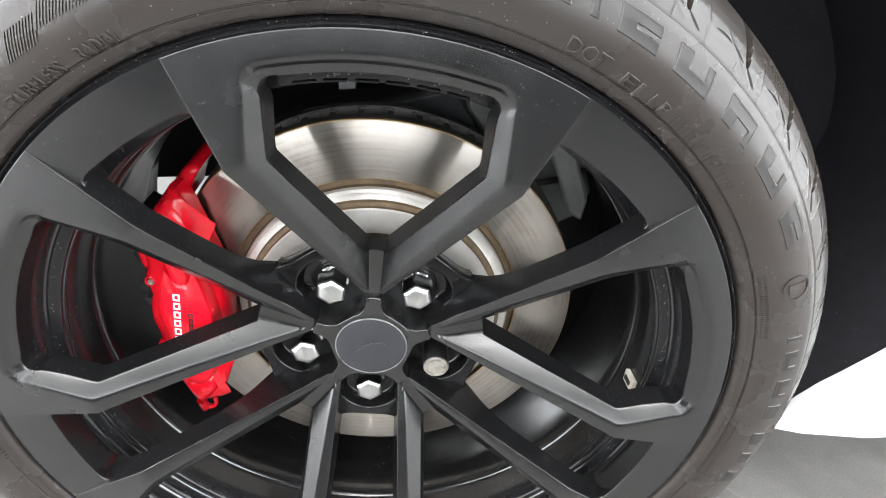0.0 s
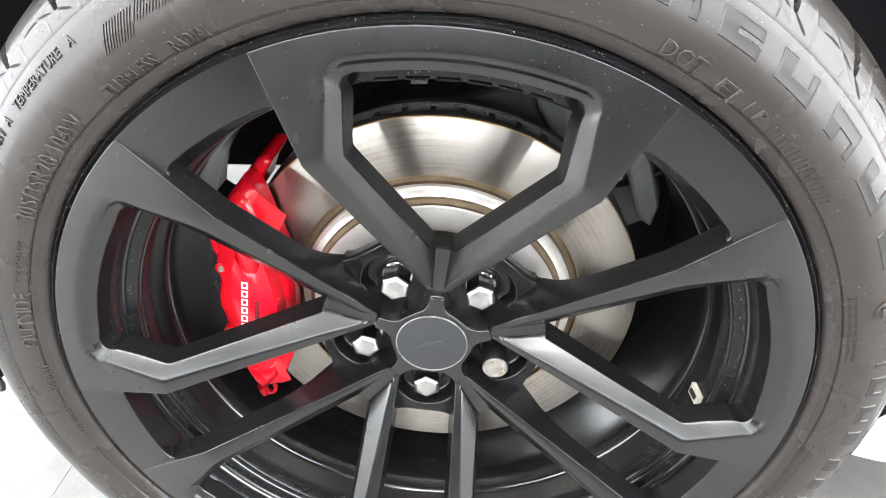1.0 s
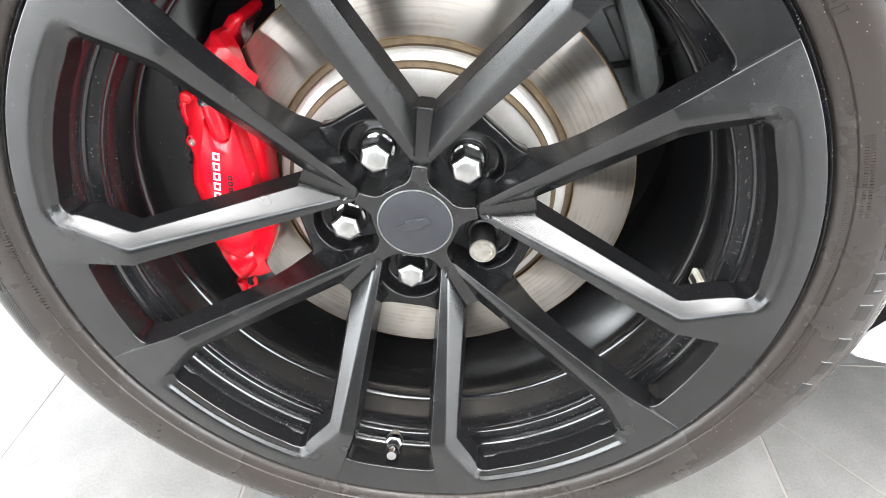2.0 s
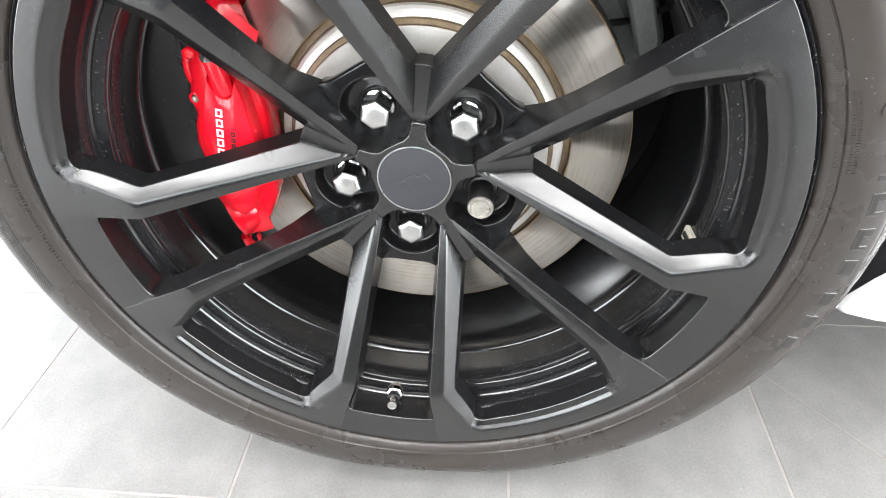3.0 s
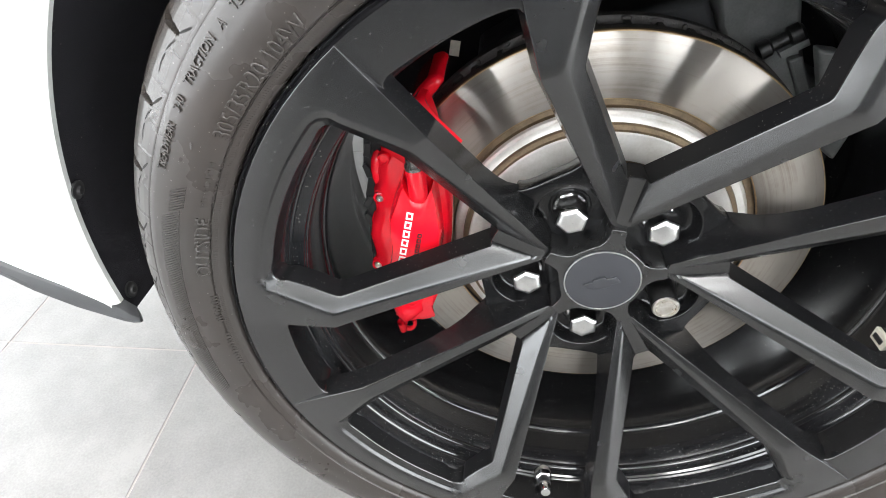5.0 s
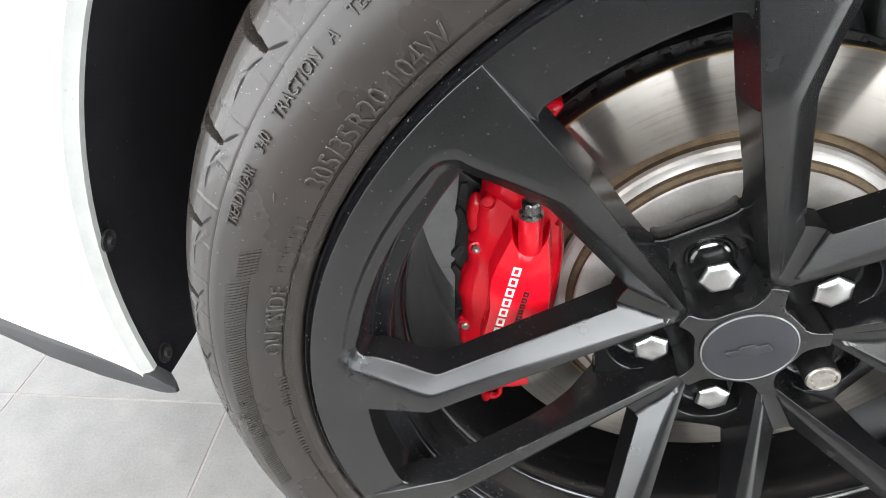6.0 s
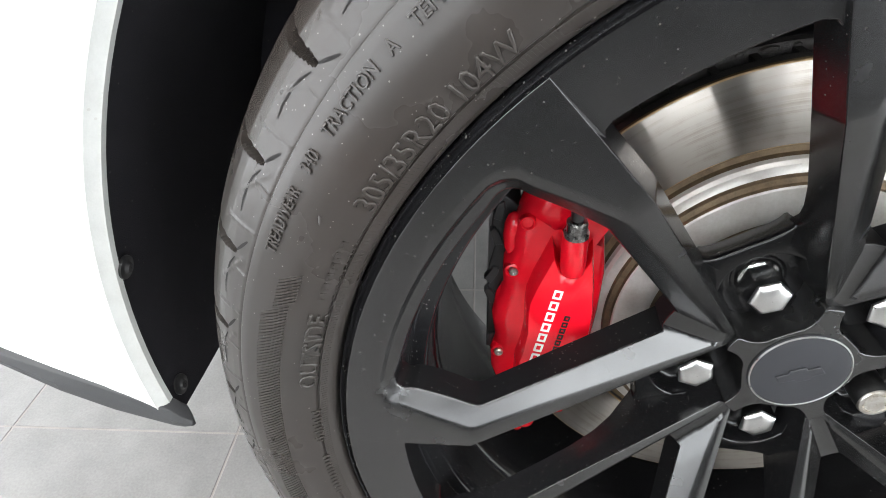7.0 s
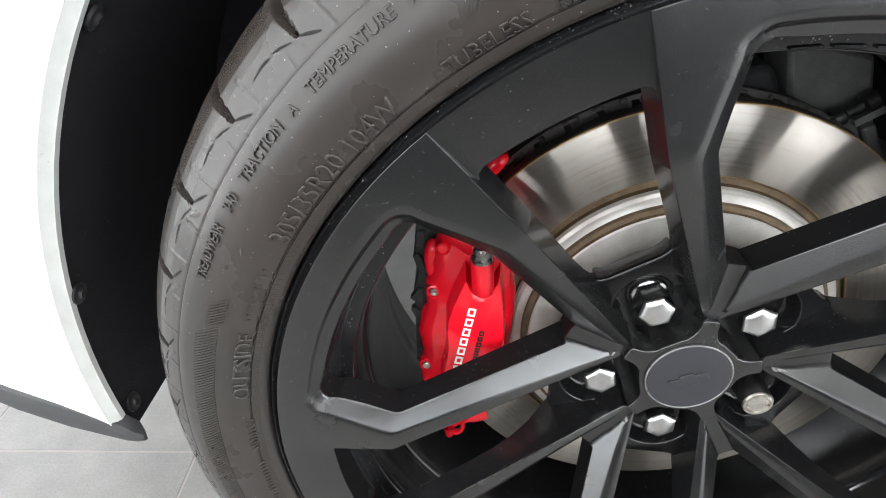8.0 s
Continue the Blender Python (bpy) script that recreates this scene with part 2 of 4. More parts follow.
def prism(name, outline, y0, y1, mats, smooth=30.0, inset=0.0, dome=0.0):
    """Extrude an (x, z) outline from y0 (front) to y1 (back); the front may be inset."""
    n = len(outline)
    cx = sum(p[0] for p in outline) / n
    cz = sum(p[1] for p in outline) / n
    verts, faces = [], []
    for x, z in outline:
        d = math.hypot(x - cx, z - cz) or 1
        k = 1 - inset / d
        verts.append((cx + (x - cx) * k, y0, cz + (z - cz) * k))
    verts += [(x, y0 + (inset if inset else 0), z) for x, z in outline] if inset else []
    verts += [(x, y1, z) for x, z in outline]
    rows = len(verts) // n
    for j in range(rows - 1):
        for i in range(n):
            faces.append((j * n + i, j * n + (i + 1) % n, (j + 1) * n + (i + 1) % n, (j + 1) * n + i))
    faces.append(tuple(range(n)))
    faces.append(tuple(range((rows - 1) * n, rows * n)))
    return mesh_of(name, verts, faces, mats, None, smooth)


def box(name, sx, sy, sz, mats):
    v = [(x * sx / 2, y * sy / 2, z * sz / 2) for x in (-1, 1) for y in (-1, 1) for z in (-1, 1)]
    f = [(0, 1, 3, 2), (4, 6, 7, 5), (0, 4, 5, 1), (2, 3, 7, 6), (0, 2, 6, 4), (1, 5, 7, 3)]
    return mesh_of(name, v, f, mats, None, 0)


def about_axis(deg):
    """Turn about the wheel's axis so that +z comes to point along the angle deg."""
    return Matrix.Rotation(radians(90 - deg), 4, "Y")


def thing(name, label, category, at=None, group="", kind=""):
    ob = new(name)
    ob.empty_display_size = 0.05
    ob.matrix_world = at or Matrix()
    return tagged(ob, label, category, group, kind)


AXLE = pose(0, 0, HUB)

# ---- floor and room ----
ROOM = 4.5
SIDE_X = 2.8
floor = new("floor", box("floor", 2 * ROOM, 2 * ROOM, 0.1, GROUT))
floor.location = (0, 0, -0.0506)
tagged(floor, "grey stone-look tiled showroom floor with pale grout", "floor", kind="structure")
o = new("wall_north", box("wall_north", 2 * ROOM, 0.2, 3.2, PLASTER))
o.location = (0, ROOM, 1.595)
tagged(o, "plain showroom wall", "wall", kind="structure")
# unseen wall; its openings and piers shape the bright and dark reflections
wl = thing("wall_south", "unseen grey wall with openings added for light", "wall", pose(0, -ROOM, 0), kind="structure")
part("parapet", box("parapet", 2 * ROOM, 0.2, 0.60, GREY_WALL), wl, at=pose(0, 0, 0.295))
part("lintel", box("lintel", 2 * ROOM, 0.2, 0.75, GREY_WALL), wl, at=pose(0, 0, 2.82))
for px, pw in ((-4.1, 0.8), (-2.9, 0.5), (-1.05, 0.7), (1.12, 0.76), (2.9, 0.5), (4.1, 0.8)):
    part("pier", box("pier", pw, 0.2, 1.85, GREY_WALL), wl, at=pose(px, 0, 1.52))
bk = new("backdrop", box("backdrop", 2 * ROOM + 2, 0.02, 4.5, SKY_FRONT))
bk.location = (0, -ROOM * 1.12, 1.9)
tagged(bk, "unseen glowing backdrop added outside the wall opening", "backdrop", kind="structure")
# unseen dark block added so the flat wheel faces reflect something dark
o = new("reflection_blocker", box("reflection_blocker", 1.35, 0.12, 0.50, DARK_WALL))
o.location = (0.05, -1.05, 0.2455)
tagged(o, "unseen low dark wall added to darken reflections", "wall", kind="structure")
# unseen side walls, opened up to let the added backdrops light the wheel
for nm, x in (("east", SIDE_X), ("west", -SIDE_X)):
    wl = thing("wall_" + nm, "unseen white wall with a wide opening added for light", "wall", pose(x, 0, 0), kind="structure")
    part("parapet", box("parapet", 0.2, 2 * ROOM - 0.2, 0.08, PLASTER), wl, at=pose(0, 0, 0.035))
    part("lintel", box("lintel", 0.2, 2 * ROOM - 0.2, 0.40, PLASTER), wl, at=pose(0, 0, 2.995))
    for q in range(5):
        part("mullion", box("mullion", 0.08, 0.06, 2.72, TRIM), wl, at=pose(0, -ROOM + 0.15 + q * (2 * ROOM - 0.3) / 4, 1.435))
    bk = new("backdrop", box("backdrop", 0.02, 2 * ROOM + 2, 4.5, SKY_EAST if nm == "east" else SKY_WEST))
    bk.location = (x * 1.15, 0, 1.9)
    tagged(bk, "unseen glowing backdrop added outside the wall opening", "backdrop", kind="structure")
o = new("ceiling", box("ceiling", 2 * ROOM + 0.2, 2 * ROOM + 0.2, 0.1, CEILING))
o.location = (0, 0, 3.245)
tagged(o, "plain light grey showroom ceiling", "ceiling", kind="structure")


def ceiling_light(x, y, sx, sy):
    t = thing("ceiling_light", "unseen white ceiling panel added for highlights", "lamp", pose(x, y, 3.19), group="ceiling lights")
    part("diffuser", box("diffuser", sx, sy, 0.02, LAMP), t, at=pose(0, 0, -0.01))
    me = prism("frame", [(-sx / 2 - 0.02, -0.02), (sx / 2 + 0.02, -0.02), (sx / 2 + 0.02, 0.0), (-sx / 2 - 0.02, 0.0)], sy / 2, sy / 2 + 0.02, PLASTER)
    part("frame", me, t)
    part("frame", me, t, at=Matrix.Rotation(math.pi, 4, "Z"))


for lx, ly, lsx, lsy in LIGHTS:
    ceiling_light(lx, ly, lsx, lsy)

# ---- car body panels ----
ARCH = 0.438


def arch_pts(a0, a1, n, r=ARCH):
    return [(r * math.cos(radians(a0 + (a1 - a0) * i / n)), HUB + r * math.sin(radians(a0 + (a1 - a0) * i / n))) for i in range(n + 1)]


car = thing("car_body", "white car body panels around a black-lined wheel arch", "car")


def skin(name, curve, outer, depth, mats):
    """A panel between an edge curve and an outer curve, both of (x, y, z), with a folded-in thickness."""
    n = len(curve)
    verts = list(curve) + list(outer) + [(x, y + depth, z) for x, y, z in curve] + [(x, y + depth, z) for x, y, z in outer]
    faces = []
    for i in range(n - 1):
        faces.append((i, i + 1, n + i + 1, n + i))
        faces.append((2 * n + i, 2 * n + i + 1, 3 * n + i + 1, 3 * n + i))
        faces.append((i, i + 1, 2 * n + i + 1, 2 * n + i))
        faces.append((n + i, n + i + 1, 3 * n + i + 1, 3 * n + i))
    faces.append((0, n, 3 * n, 2 * n))
    faces.append((n - 1, 2 * n - 1, 4 * n - 1, 3 * n - 1))
    return mesh_of(name, verts, faces, mats, None, 25)


# rear bumper side, below and behind the wheel
edge = arch_pts(187.6, 97, 40)
left_curve = [(x, 0.060 - 0.03 * max(0, (z - 0.62)) , z) for x, z in edge]
left_outer = []
for i, (x, z) in enumerate(edge):
    f = i / 40
    left_outer.append((-0.95 + 0.2 * f * f, 0.085 - 0.02 * f, 0.56 + 0.45 * f) if i else (-0.95, 0.10, 0.60))
# the lower edge climbs away from the wheel
left_outer[0] = (-0.95, 0.075, 0.568)
bumper = part("bumper_side_panel", skin("bumper_side_panel", left_curve, left_outer, 0.004, WHITE), car, "glossy white bumper side panel")
# folded flange along the arch
fl_v, fl_f = [], []
for i, (x, z) in enumerate(edge):
    y0 = left_curve[i][1]
    for r, dy in ((ARCH, 0.0), (0.4368, -0.0004), (0.4318, 0.0052), (0.4306, 0.0058), (0.4306, 0.0110)):
        fl_v.append((x * r / ARCH, y0 + dy, HUB + (z - HUB) * r / ARCH))
for i in range(len(edge) - 1):
    for j in range(4):
        fl_f.append((5 * i + j, 5 * i + 5 + j, 5 * i + 6 + j, 5 * i + 1 + j))
part("arch_flange", mesh_of("arch_flange", fl_v, fl_f, FLANGE, None, 50), car, "greyish white folded wheel arch edge")
# dark lower lip under the bumper side
lv, lf = [], []
LIP = ((-0.4125, 0.2745, 0.2700), (-0.4190, 0.2800, 0.2702), (-0.4260, 0.2885, 0.2725), (-0.466, 0.3100, 0.2885), (-0.500, 0.3255, 0.3065), (-0.535, 0.3435, 0.3325), (-0.66, 0.4145, 0.4040), (-0.95, 0.568, 0.557))
for i, (x, z1, z0) in enumerate(LIP):
    y = (0.0625, 0.0610, 0.0600, 0.0595, 0.0597, 0.0600, 0.063, 0.073)[i]
    lv += [(x, y + 0.0005, z1 + 0.0005), (x, y - 0.0015, (z0 + z1) / 2), (x, y, z0), (x + 0.001, y + (0.002 if i == 0 else 0.012), z0), (x, y + (0.002 if i == 0 else 0.012), z1 + (0.0005 if i < 3 else 0.006))]
for i in range(len(LIP) - 1):
    for j in range(5):
        lf.append((5 * i + j, 5 * i + 5 + j, 5 * i + 5 + (j + 1) % 5, 5 * i + (j + 1) % 5))
lf += [tuple(range(5)), tuple(range(5 * len(LIP) - 5, 5 * len(LIP)))]
part("lower_lip", mesh_of("lower_lip", lv, lf, TRIM, None, 40), car, "dark grey plastic lower lip", bevel=0.0006)
# sill panel on the other side of the wheel
SILL = ((0.3975, 0.2030), (0.3985, 0.2090), (0.4050, 0.2170), (0.4190, 0.2360), (0.4360, 0.2540), (0.4530, 0.2680), (0.4780, 0.2900), (0.5070, 0.3180), (0.5290, 0.3620), (0.5420, 0.4200), (0.5300, 0.4800), (0.4880, 0.5600), (0.4200, 0.6400), (0.3300, 0.7200))
ROLL = ((0.0, 0.0960, 0.0), (0.0, 0.0900, 0.0), (0.0014, 0.0868, -0.0006), (0.005, 0.0845, -0.002), (0.03, 0.0790, -0.004), (0.09, 0.0720, -0.005), (1.2, 0.0650, -0.006))
rv, rf = [], []
for i, (x, z) in enumerate(SILL):
    for dx, y, dz in ROLL:
        rv.append((x + dx, y - 0.05 * max(0, z - 0.35), z + (dz if i == 0 else 0)))
nr = len(ROLL)
for i in range(len(SILL) - 1):
    for j in range(nr - 1):
        rf.append((i * nr + j, (i + 1) * nr + j, (i + 1) * nr + j + 1, i * nr + j + 1))
sill = part("sill_panel", mesh_of("sill_panel", rv, rf, WHITE, None, 50), car, "glossy white sill panel with rolled edge")
sv = []
for dx, y, dz in ROLL[1:]:
    x = SILL[0][0] + dx
    sv += [(x, y, 0.2030 + dz), (x, y + 0.004, 0.1995 + dz), (x + 0.002, y + 0.05, 0.1945 + dz), (x + 0.002, 0.34, 0.1940 + dz)]
part("sill_underside", mesh_of("sill_underside", sv, [(4 * i + j, 4 * i + 4 + j, 4 * i + 5 + j, 4 * i + 1 + j) for i in range(nr - 2) for j in range(3)], [WHITE], None, 60), car)
# felt liner of the arch
LR = 0.434
lv, lf, ny = [], [], 8
LINE_A = (-19.9, -17.9, -15.0, -12.3, -10.1, -7.05, -3.5, 1.3, 7.6, 14.0, 23.4, 34.8, 60.0, 90.0, 190.3)
LINE_R = (0.4260, 0.4290, 0.4370, 0.4490, 0.4630, 0.4850, 0.5110, 0.5330, 0.5490, 0.5500, 0.5370, 0.5150, 0.4620, LR, LR)
ang = [-19.9 + (190.3 + 19.9) * i / 100 for i in range(101)]
for a in ang:
    for j in range(ny):
        f = j / (ny - 1)
        r = float(np.interp(a, LINE_A, LINE_R)) - 0.004 * math.sin(f * 3) + 0.0015 * noise.noise(Vector((a * 0.1, f * 4, 0)))
        lv.append((r * math.cos(radians(a)), 0.064 + 0.30 * f + (0.028 if a < 25 else 0), HUB + r * math.sin(radians(a))))
for i in range(100):
    for j in range(ny - 1):
        lf.append((i * ny + j, i * ny + j + 1, (i + 1) * ny + j + 1, (i + 1) * ny + j))
liner = part("wheel_arch_liner", mesh_of("wheel_arch_liner", lv, lf, FELT, None, 60), car, "black felt wheel arch liner")
for a, y in ((187.6, 0.084), (172.0, 0.076), (146.0, 0.082)):
    m = AXLE @ about_axis(a) @ pose(0, y, LR - 0.004)
    q = lathe("push_pin", [(0.0005, -0.0035), (0.003, -0.0035), (0.0042, -0.002), (0.0048, -0.0015), (0.0078, -0.001), (0.008, 0.001)], PIN, seg=16)
    part("push_pin", q, liner, "round black plastic push pin", at=m @ Matrix.Rotation(radians(90), 4, "X"))
# inner wall of the wheel house and underbody, out of the light
part("wheel_house_wall", prism("wheel_house_wall", [(-0.44, 0.37), (-0.06, 0.37), (-0.02, 0.06), (0.62, 0.06), (0.62, 0.62), (0.45, 0.82), (-0.3, 0.82), (-0.46, 0.62)], 0.36, 0.37, FELT), car)
# plain plate added to shade the floor beneath the car
part("underbody", box("underbody", 2.4, 1.35, 0.03, TRIM), car, at=pose(0.50, 1.10, 0.36))

# ---- tyre ----
SIDE_R = [0.2778, 0.2788, 0.2794, 0.2802, 0.2830, 0.2862, 0.2872, 0.2877, 0.2882, 0.2888, 0.293, 0.298, 0.305, 0.312, 0.318, 0.324, 0.3282, 0.3292, 0.3302, 0.335, 0.340, 0.345, 0.3495, 0.3535, 0.3565, 0.359, 0.3602]
SIDE_Y = [0.0100, 0.0085, 0.0035, 0.0012, -0.0012, -0.0034, -0.0038, -0.0030, -0.0030, -0.0046, -0.0066, -0.0080, -0.0087, -0.0082, -0.0066, -0.0040, -0.0018, 0.0000, 0.0002, 0.0040, 0.0085, 0.0140, 0.0205, 0.0285, 0.0375, 0.0500, 0.0650]
TREAD = [(0.3608, 0.085), (0.3610, 0.092), (0.3535, 0.0935), (0.3535, 0.1025), (0.3612, 0.104), (0.3615, 0.140), (0.3540, 0.1415), (0.3540, 0.1515), (0.3615, 0.153), (0.3612, 0.20), (0.3600, 0.235), (0.3560, 0.262), (0.3480, 0.282), (0.330, 0.298), (0.30, 0.303), (0.272, 0.292), (0.262, 0.284)]
PITCHES, PER = 42, 56


def squash(r, a):
    """Bring the rolling radius down to the floor where the tyre stands on it."""
    d = (a - 270 + 180) % 360 - 180
    top = HUB / max(0.2, math.cos(radians(d))) if abs(d) < 40 else 1.0
    soft = 0.361 if top > 0.361 else top - 0.0004
    k = min(1.0, (soft - 0.278) / (0.361 - 0.278))
    return 0.278 + (r - 0.278) * k if r > 0.278 else r


PITCH_LEN = 0.0520
SLOT = ((0.985, 0.3600), (0.965, 0.3510), (0.885, 0.3392))
NICK = ((0.862, 0.3376), (0.670, 0.3330))
SIPE = ((0.960, 0.3382), (1.080, 0.3402), (1.210, 0.3411), (1.350, 0.3413), (1.470, 0.3406))
SEAMS = (((1.05, 0.3305), (1.06, 0.3380)), ((0.535, 0.3305), (0.63, 0.3465)), ((1.299, 0.3434), (0.88, 0.3330)))


def from_line(p, r, line):
    """Distance in metres from a place on the shoulder to a broken line of (pitch, radius)."""
    best, along = 1.0, 0.0
    for (p0, r0), (p1, r1) in zip(line, line[1:]):
        ax, ay = (p1 - p0) * PITCH_LEN, r1 - r0
        bx_, by_ = (p - p0) * PITCH_LEN, r - r0
        f = max(0.0, min(1.0, (ax * bx_ + ay * by_) / (ax * ax + ay * ay)))
        d = math.hypot(bx_ - f * ax, by_ - f * ay)
        if d < best:
            best = d
    return best


def groove(a, r, y):
    """Depth of the shoulder's slots and fine mould seams."""
    if r < 0.3295 or y > 0.093:
        return 0.0
    p0 = (a - 142.2) / (360 / PITCHES) % 1.0
    deep = 0.0
    for p in (p0, p0 + 1.0):
        if y > 0.05:
            if abs(p - 0.985) * PITCH_LEN < 0.0028:
                return 0.006
            continue
        d = from_line(p, r, SLOT)
        half = 0.0012 + 0.0014 * min(1.0, max(0.0, (r - 0.3392) / 0.012))
        if d < half * 1.25:
            deep = max(deep, 0.0065 * min(1.0, (half * 1.25 - d) / half * 1.4))
        if deep == 0.0:
            for line in SEAMS:
                if from_line(p, r, line) < 0.0007:
                    deep = -0.0003
    return deep


prof = list(zip(SIDE_R, SIDE_Y))
fine_prof = []
for (r0, y0), (r1, y1) in zip(prof, prof[1:] + TREAD[:1]):
    steps = max(1, int(math.hypot(r1 - r0, y1 - y0) / 0.0011)) if r0 >= 0.330 and r0 < 0.350 else max(1, int(math.hypot(r1 - r0, y1 - y0) / 0.003)) if 0.35 <= r0 < 0.3575 else 1
    for q in range(steps):
        fine_prof.append((r0 + (r1 - r0) * q / steps, y0 + (y1 - y0) * q / steps))
fine_prof += TREAD
nseg = PITCHES * PER
tv, tf = [], []
for j, (r, y) in enumerate(fine_prof):
    for i in range(nseg):
        a = 360 * i / nseg
        g = groove(a, r, y) if j < len(fine_prof) - len(TREAD) + 2 else 0.0
        rr = squash(r, a) - g * 0.8
        pinch = (r - squash(r, a))
        bulge = -0.35 * pinch * math.sin(min(1, max(0, (r - 0.28) / 0.07)) * math.pi) if y < 0.05 else 0
        t = radians(a)
        tv.append((rr * math.cos(t), y + g * 0.6 + bulge, rr * math.sin(t)))
for j in range(len(fine_prof) - 1):
    for i in range(nseg):
        i2 = (i + 1) % nseg
        tf.append((j * nseg + i, j * nseg + i2, (j + 1) * nseg + i2, (j + 1) * nseg + i))
tyre = thing("tyre", "black low-profile rubber tyre with raised sidewall writing, standing on tiles", "tyre", AXLE)
carcass = part("carcass", mesh_of("carcass", tv, tf, RUBBER, None, 35), tyre, "dusty black rubber carcass with shoulder grooves")


def side_y(r):
    return float(np.interp(r, SIDE_R, SIDE_Y))


def on_side(x, h, base_r, mid_deg, lift, outward=True):
    """Lay flat (x, h) on the sidewall: x along the turn, h outwards from base_r."""
    r = base_r + h
    a = mid_deg - math.degrees(x / base_r)
    rr = squash(r, a % 360)
    pinch = r - rr
    bulge = -0.35 * pinch * math.sin(min(1, max(0, (r - 0.28) / 0.07)) * math.pi)
    return (rr * math.cos(radians(a)), side_y(r) + bulge - lift, rr * math.sin(radians(a)))


def flat_on_side(name, polys, base_r, mid, lift, mat, parent, label="", bottom=-0.0006, flip=False, slope=0.0):
    verts, faces = [], []
    for poly in polys:
        k = len(verts)
        n = len(poly)
        mx, mh = sum(q[0] for q in poly) / n, sum(q[1] for q in poly) / n
        for d in (lift, bottom):
            for x, h in poly:
                e = 1 - slope / max(1e-5, math.hypot(x - mx, h - mh)) if d == lift else 1.0
                x, h = mx + (x - mx) * e, mh + (h - mh) * e
                verts.append(on_side(x, h, base_r, mid, d))
        faces.append(tuple(range(k, k + n)))
        for i in range(n):
            faces.append((k + i, k + (i + 1) % n, k + n + (i + 1) % n, k + n + i))
    return part(name, mesh_of(name, verts, faces, mat, None, 25), parent, label)


def word(text, size, width, base_r, mid, lift=0.0009, name="lettering", label="raised rubber lettering", shear=0.0, flip=False):
    """Words of the built-in font bent along the sidewall; width: metres along the turn."""
    cu = bpy.data.curves.new("word", "FONT")
    cu.body, cu.size, cu.align_x, cu.resolution_u, cu.shear = text, 1.0, "CENTER", 2, shear
    cu.extrude, cu.bevel_depth, cu.bevel_resolution, cu.offset = 0.02, 0.032, 1, -0.014
    ob = bpy.data.objects.new("word", cu)
    scene.collection.objects.link(ob)
    dg = bpy.context.evaluated_depsgraph_get()
    me = ob.evaluated_get(dg).to_mesh()
    co = [v.co.copy() for v in me.vertices]
    polys = [tuple(p.vertices) for p in me.polygons]
    ob.evaluated_get(dg).to_mesh_clear()
    bpy.data.objects.remove(ob)
    bpy.data.curves.remove(cu)
    x0, x1 = min(c.x for c in co), max(c.x for c in co)
    y1 = max(c.y for c in co)
    mid_x = (x0 + x1) / 2
    sgn = -1 if flip else 1
    top = [((c.x - mid_x) / (x1 - x0) * width * sgn, c.y / y1 * size * sgn) for c in co]
    b = bmesh.new()
    vs = [b.verts.new(on_side(x, h, base_r, mid, lift * c.z / 0.052 if c.z > 0 else -0.0006)) for (x, h), c in zip(top, co)]
    for p in polys:
        try:
            f = b.faces.new([vs[i] for i in p])
            f.smooth = len(p) == 4
        except ValueError:
            pass
    bmesh.ops.remove_doubles(b, verts=b.verts[:], dist=1e-6)
    bmesh.ops.recalc_face_normals(b, faces=b.faces[:])
    me2 = bpy.data.meshes.new(name)
    b.to_mesh(me2)
    b.free()
    me2.materials.append(RUBBER)
    return part(name, me2, tyre, label)


# near-black colour that paints the shade inside sipes and nicks
RUBBER_SHADE = surface("painted_cut_shade", (0.010, 0.009, 0.009), (0.007, 0.0065, 0.006), 0.6, 0.7, scale=40, fine=900, spec=0.2)


def cut_shade_mesh(name, line, half):
    """A narrow dark strip laid on the shoulder along a broken line, painting the shade in a cut, tapering to both ends,
    for the pitch that starts at 0 degrees.
    """
    pts = []
    for (p0, r0), (p1, r1) in zip(line, line[1:]):
        for q in range(4):
            pts.append((p0 + (p1 - p0) * q / 4, r0 + (r1 - r0) * q / 4))
    pts.append(line[-1])
    verts, faces = [], []
    n = len(pts)
    for i, (p, r) in enumerate(pts):
        pa, ra = pts[max(0, i - 1)]
        pb, rb = pts[min(n - 1, i + 1)]
        dx, dy = (pb - pa) * PITCH_LEN, rb - ra
        ln = math.hypot(dx, dy)
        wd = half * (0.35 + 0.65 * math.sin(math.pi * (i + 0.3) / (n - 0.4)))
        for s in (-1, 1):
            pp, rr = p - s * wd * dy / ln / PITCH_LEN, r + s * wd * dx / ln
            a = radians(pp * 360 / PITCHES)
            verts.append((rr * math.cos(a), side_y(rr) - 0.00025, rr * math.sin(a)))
    for i in range(n - 1):
        faces.append((2 * i, 2 * i + 1, 2 * i + 3, 2 * i + 2))
    return mesh_of(name, verts, faces, RUBBER_SHADE, None, 60)


# sipes and nicks are flat dark strips on the surface, not cut in
sipe_me, nick_me = cut_shade_mesh("sipe", SIPE, 0.00055), cut_shade_mesh("nick", NICK, 0.0007)
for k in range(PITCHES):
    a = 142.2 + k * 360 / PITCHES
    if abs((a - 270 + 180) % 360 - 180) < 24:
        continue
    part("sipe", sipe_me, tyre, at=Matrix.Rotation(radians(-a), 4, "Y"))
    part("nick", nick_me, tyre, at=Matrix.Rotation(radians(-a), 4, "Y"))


def arc_len(a, b, r):
    return abs(radians(a - b)) * r


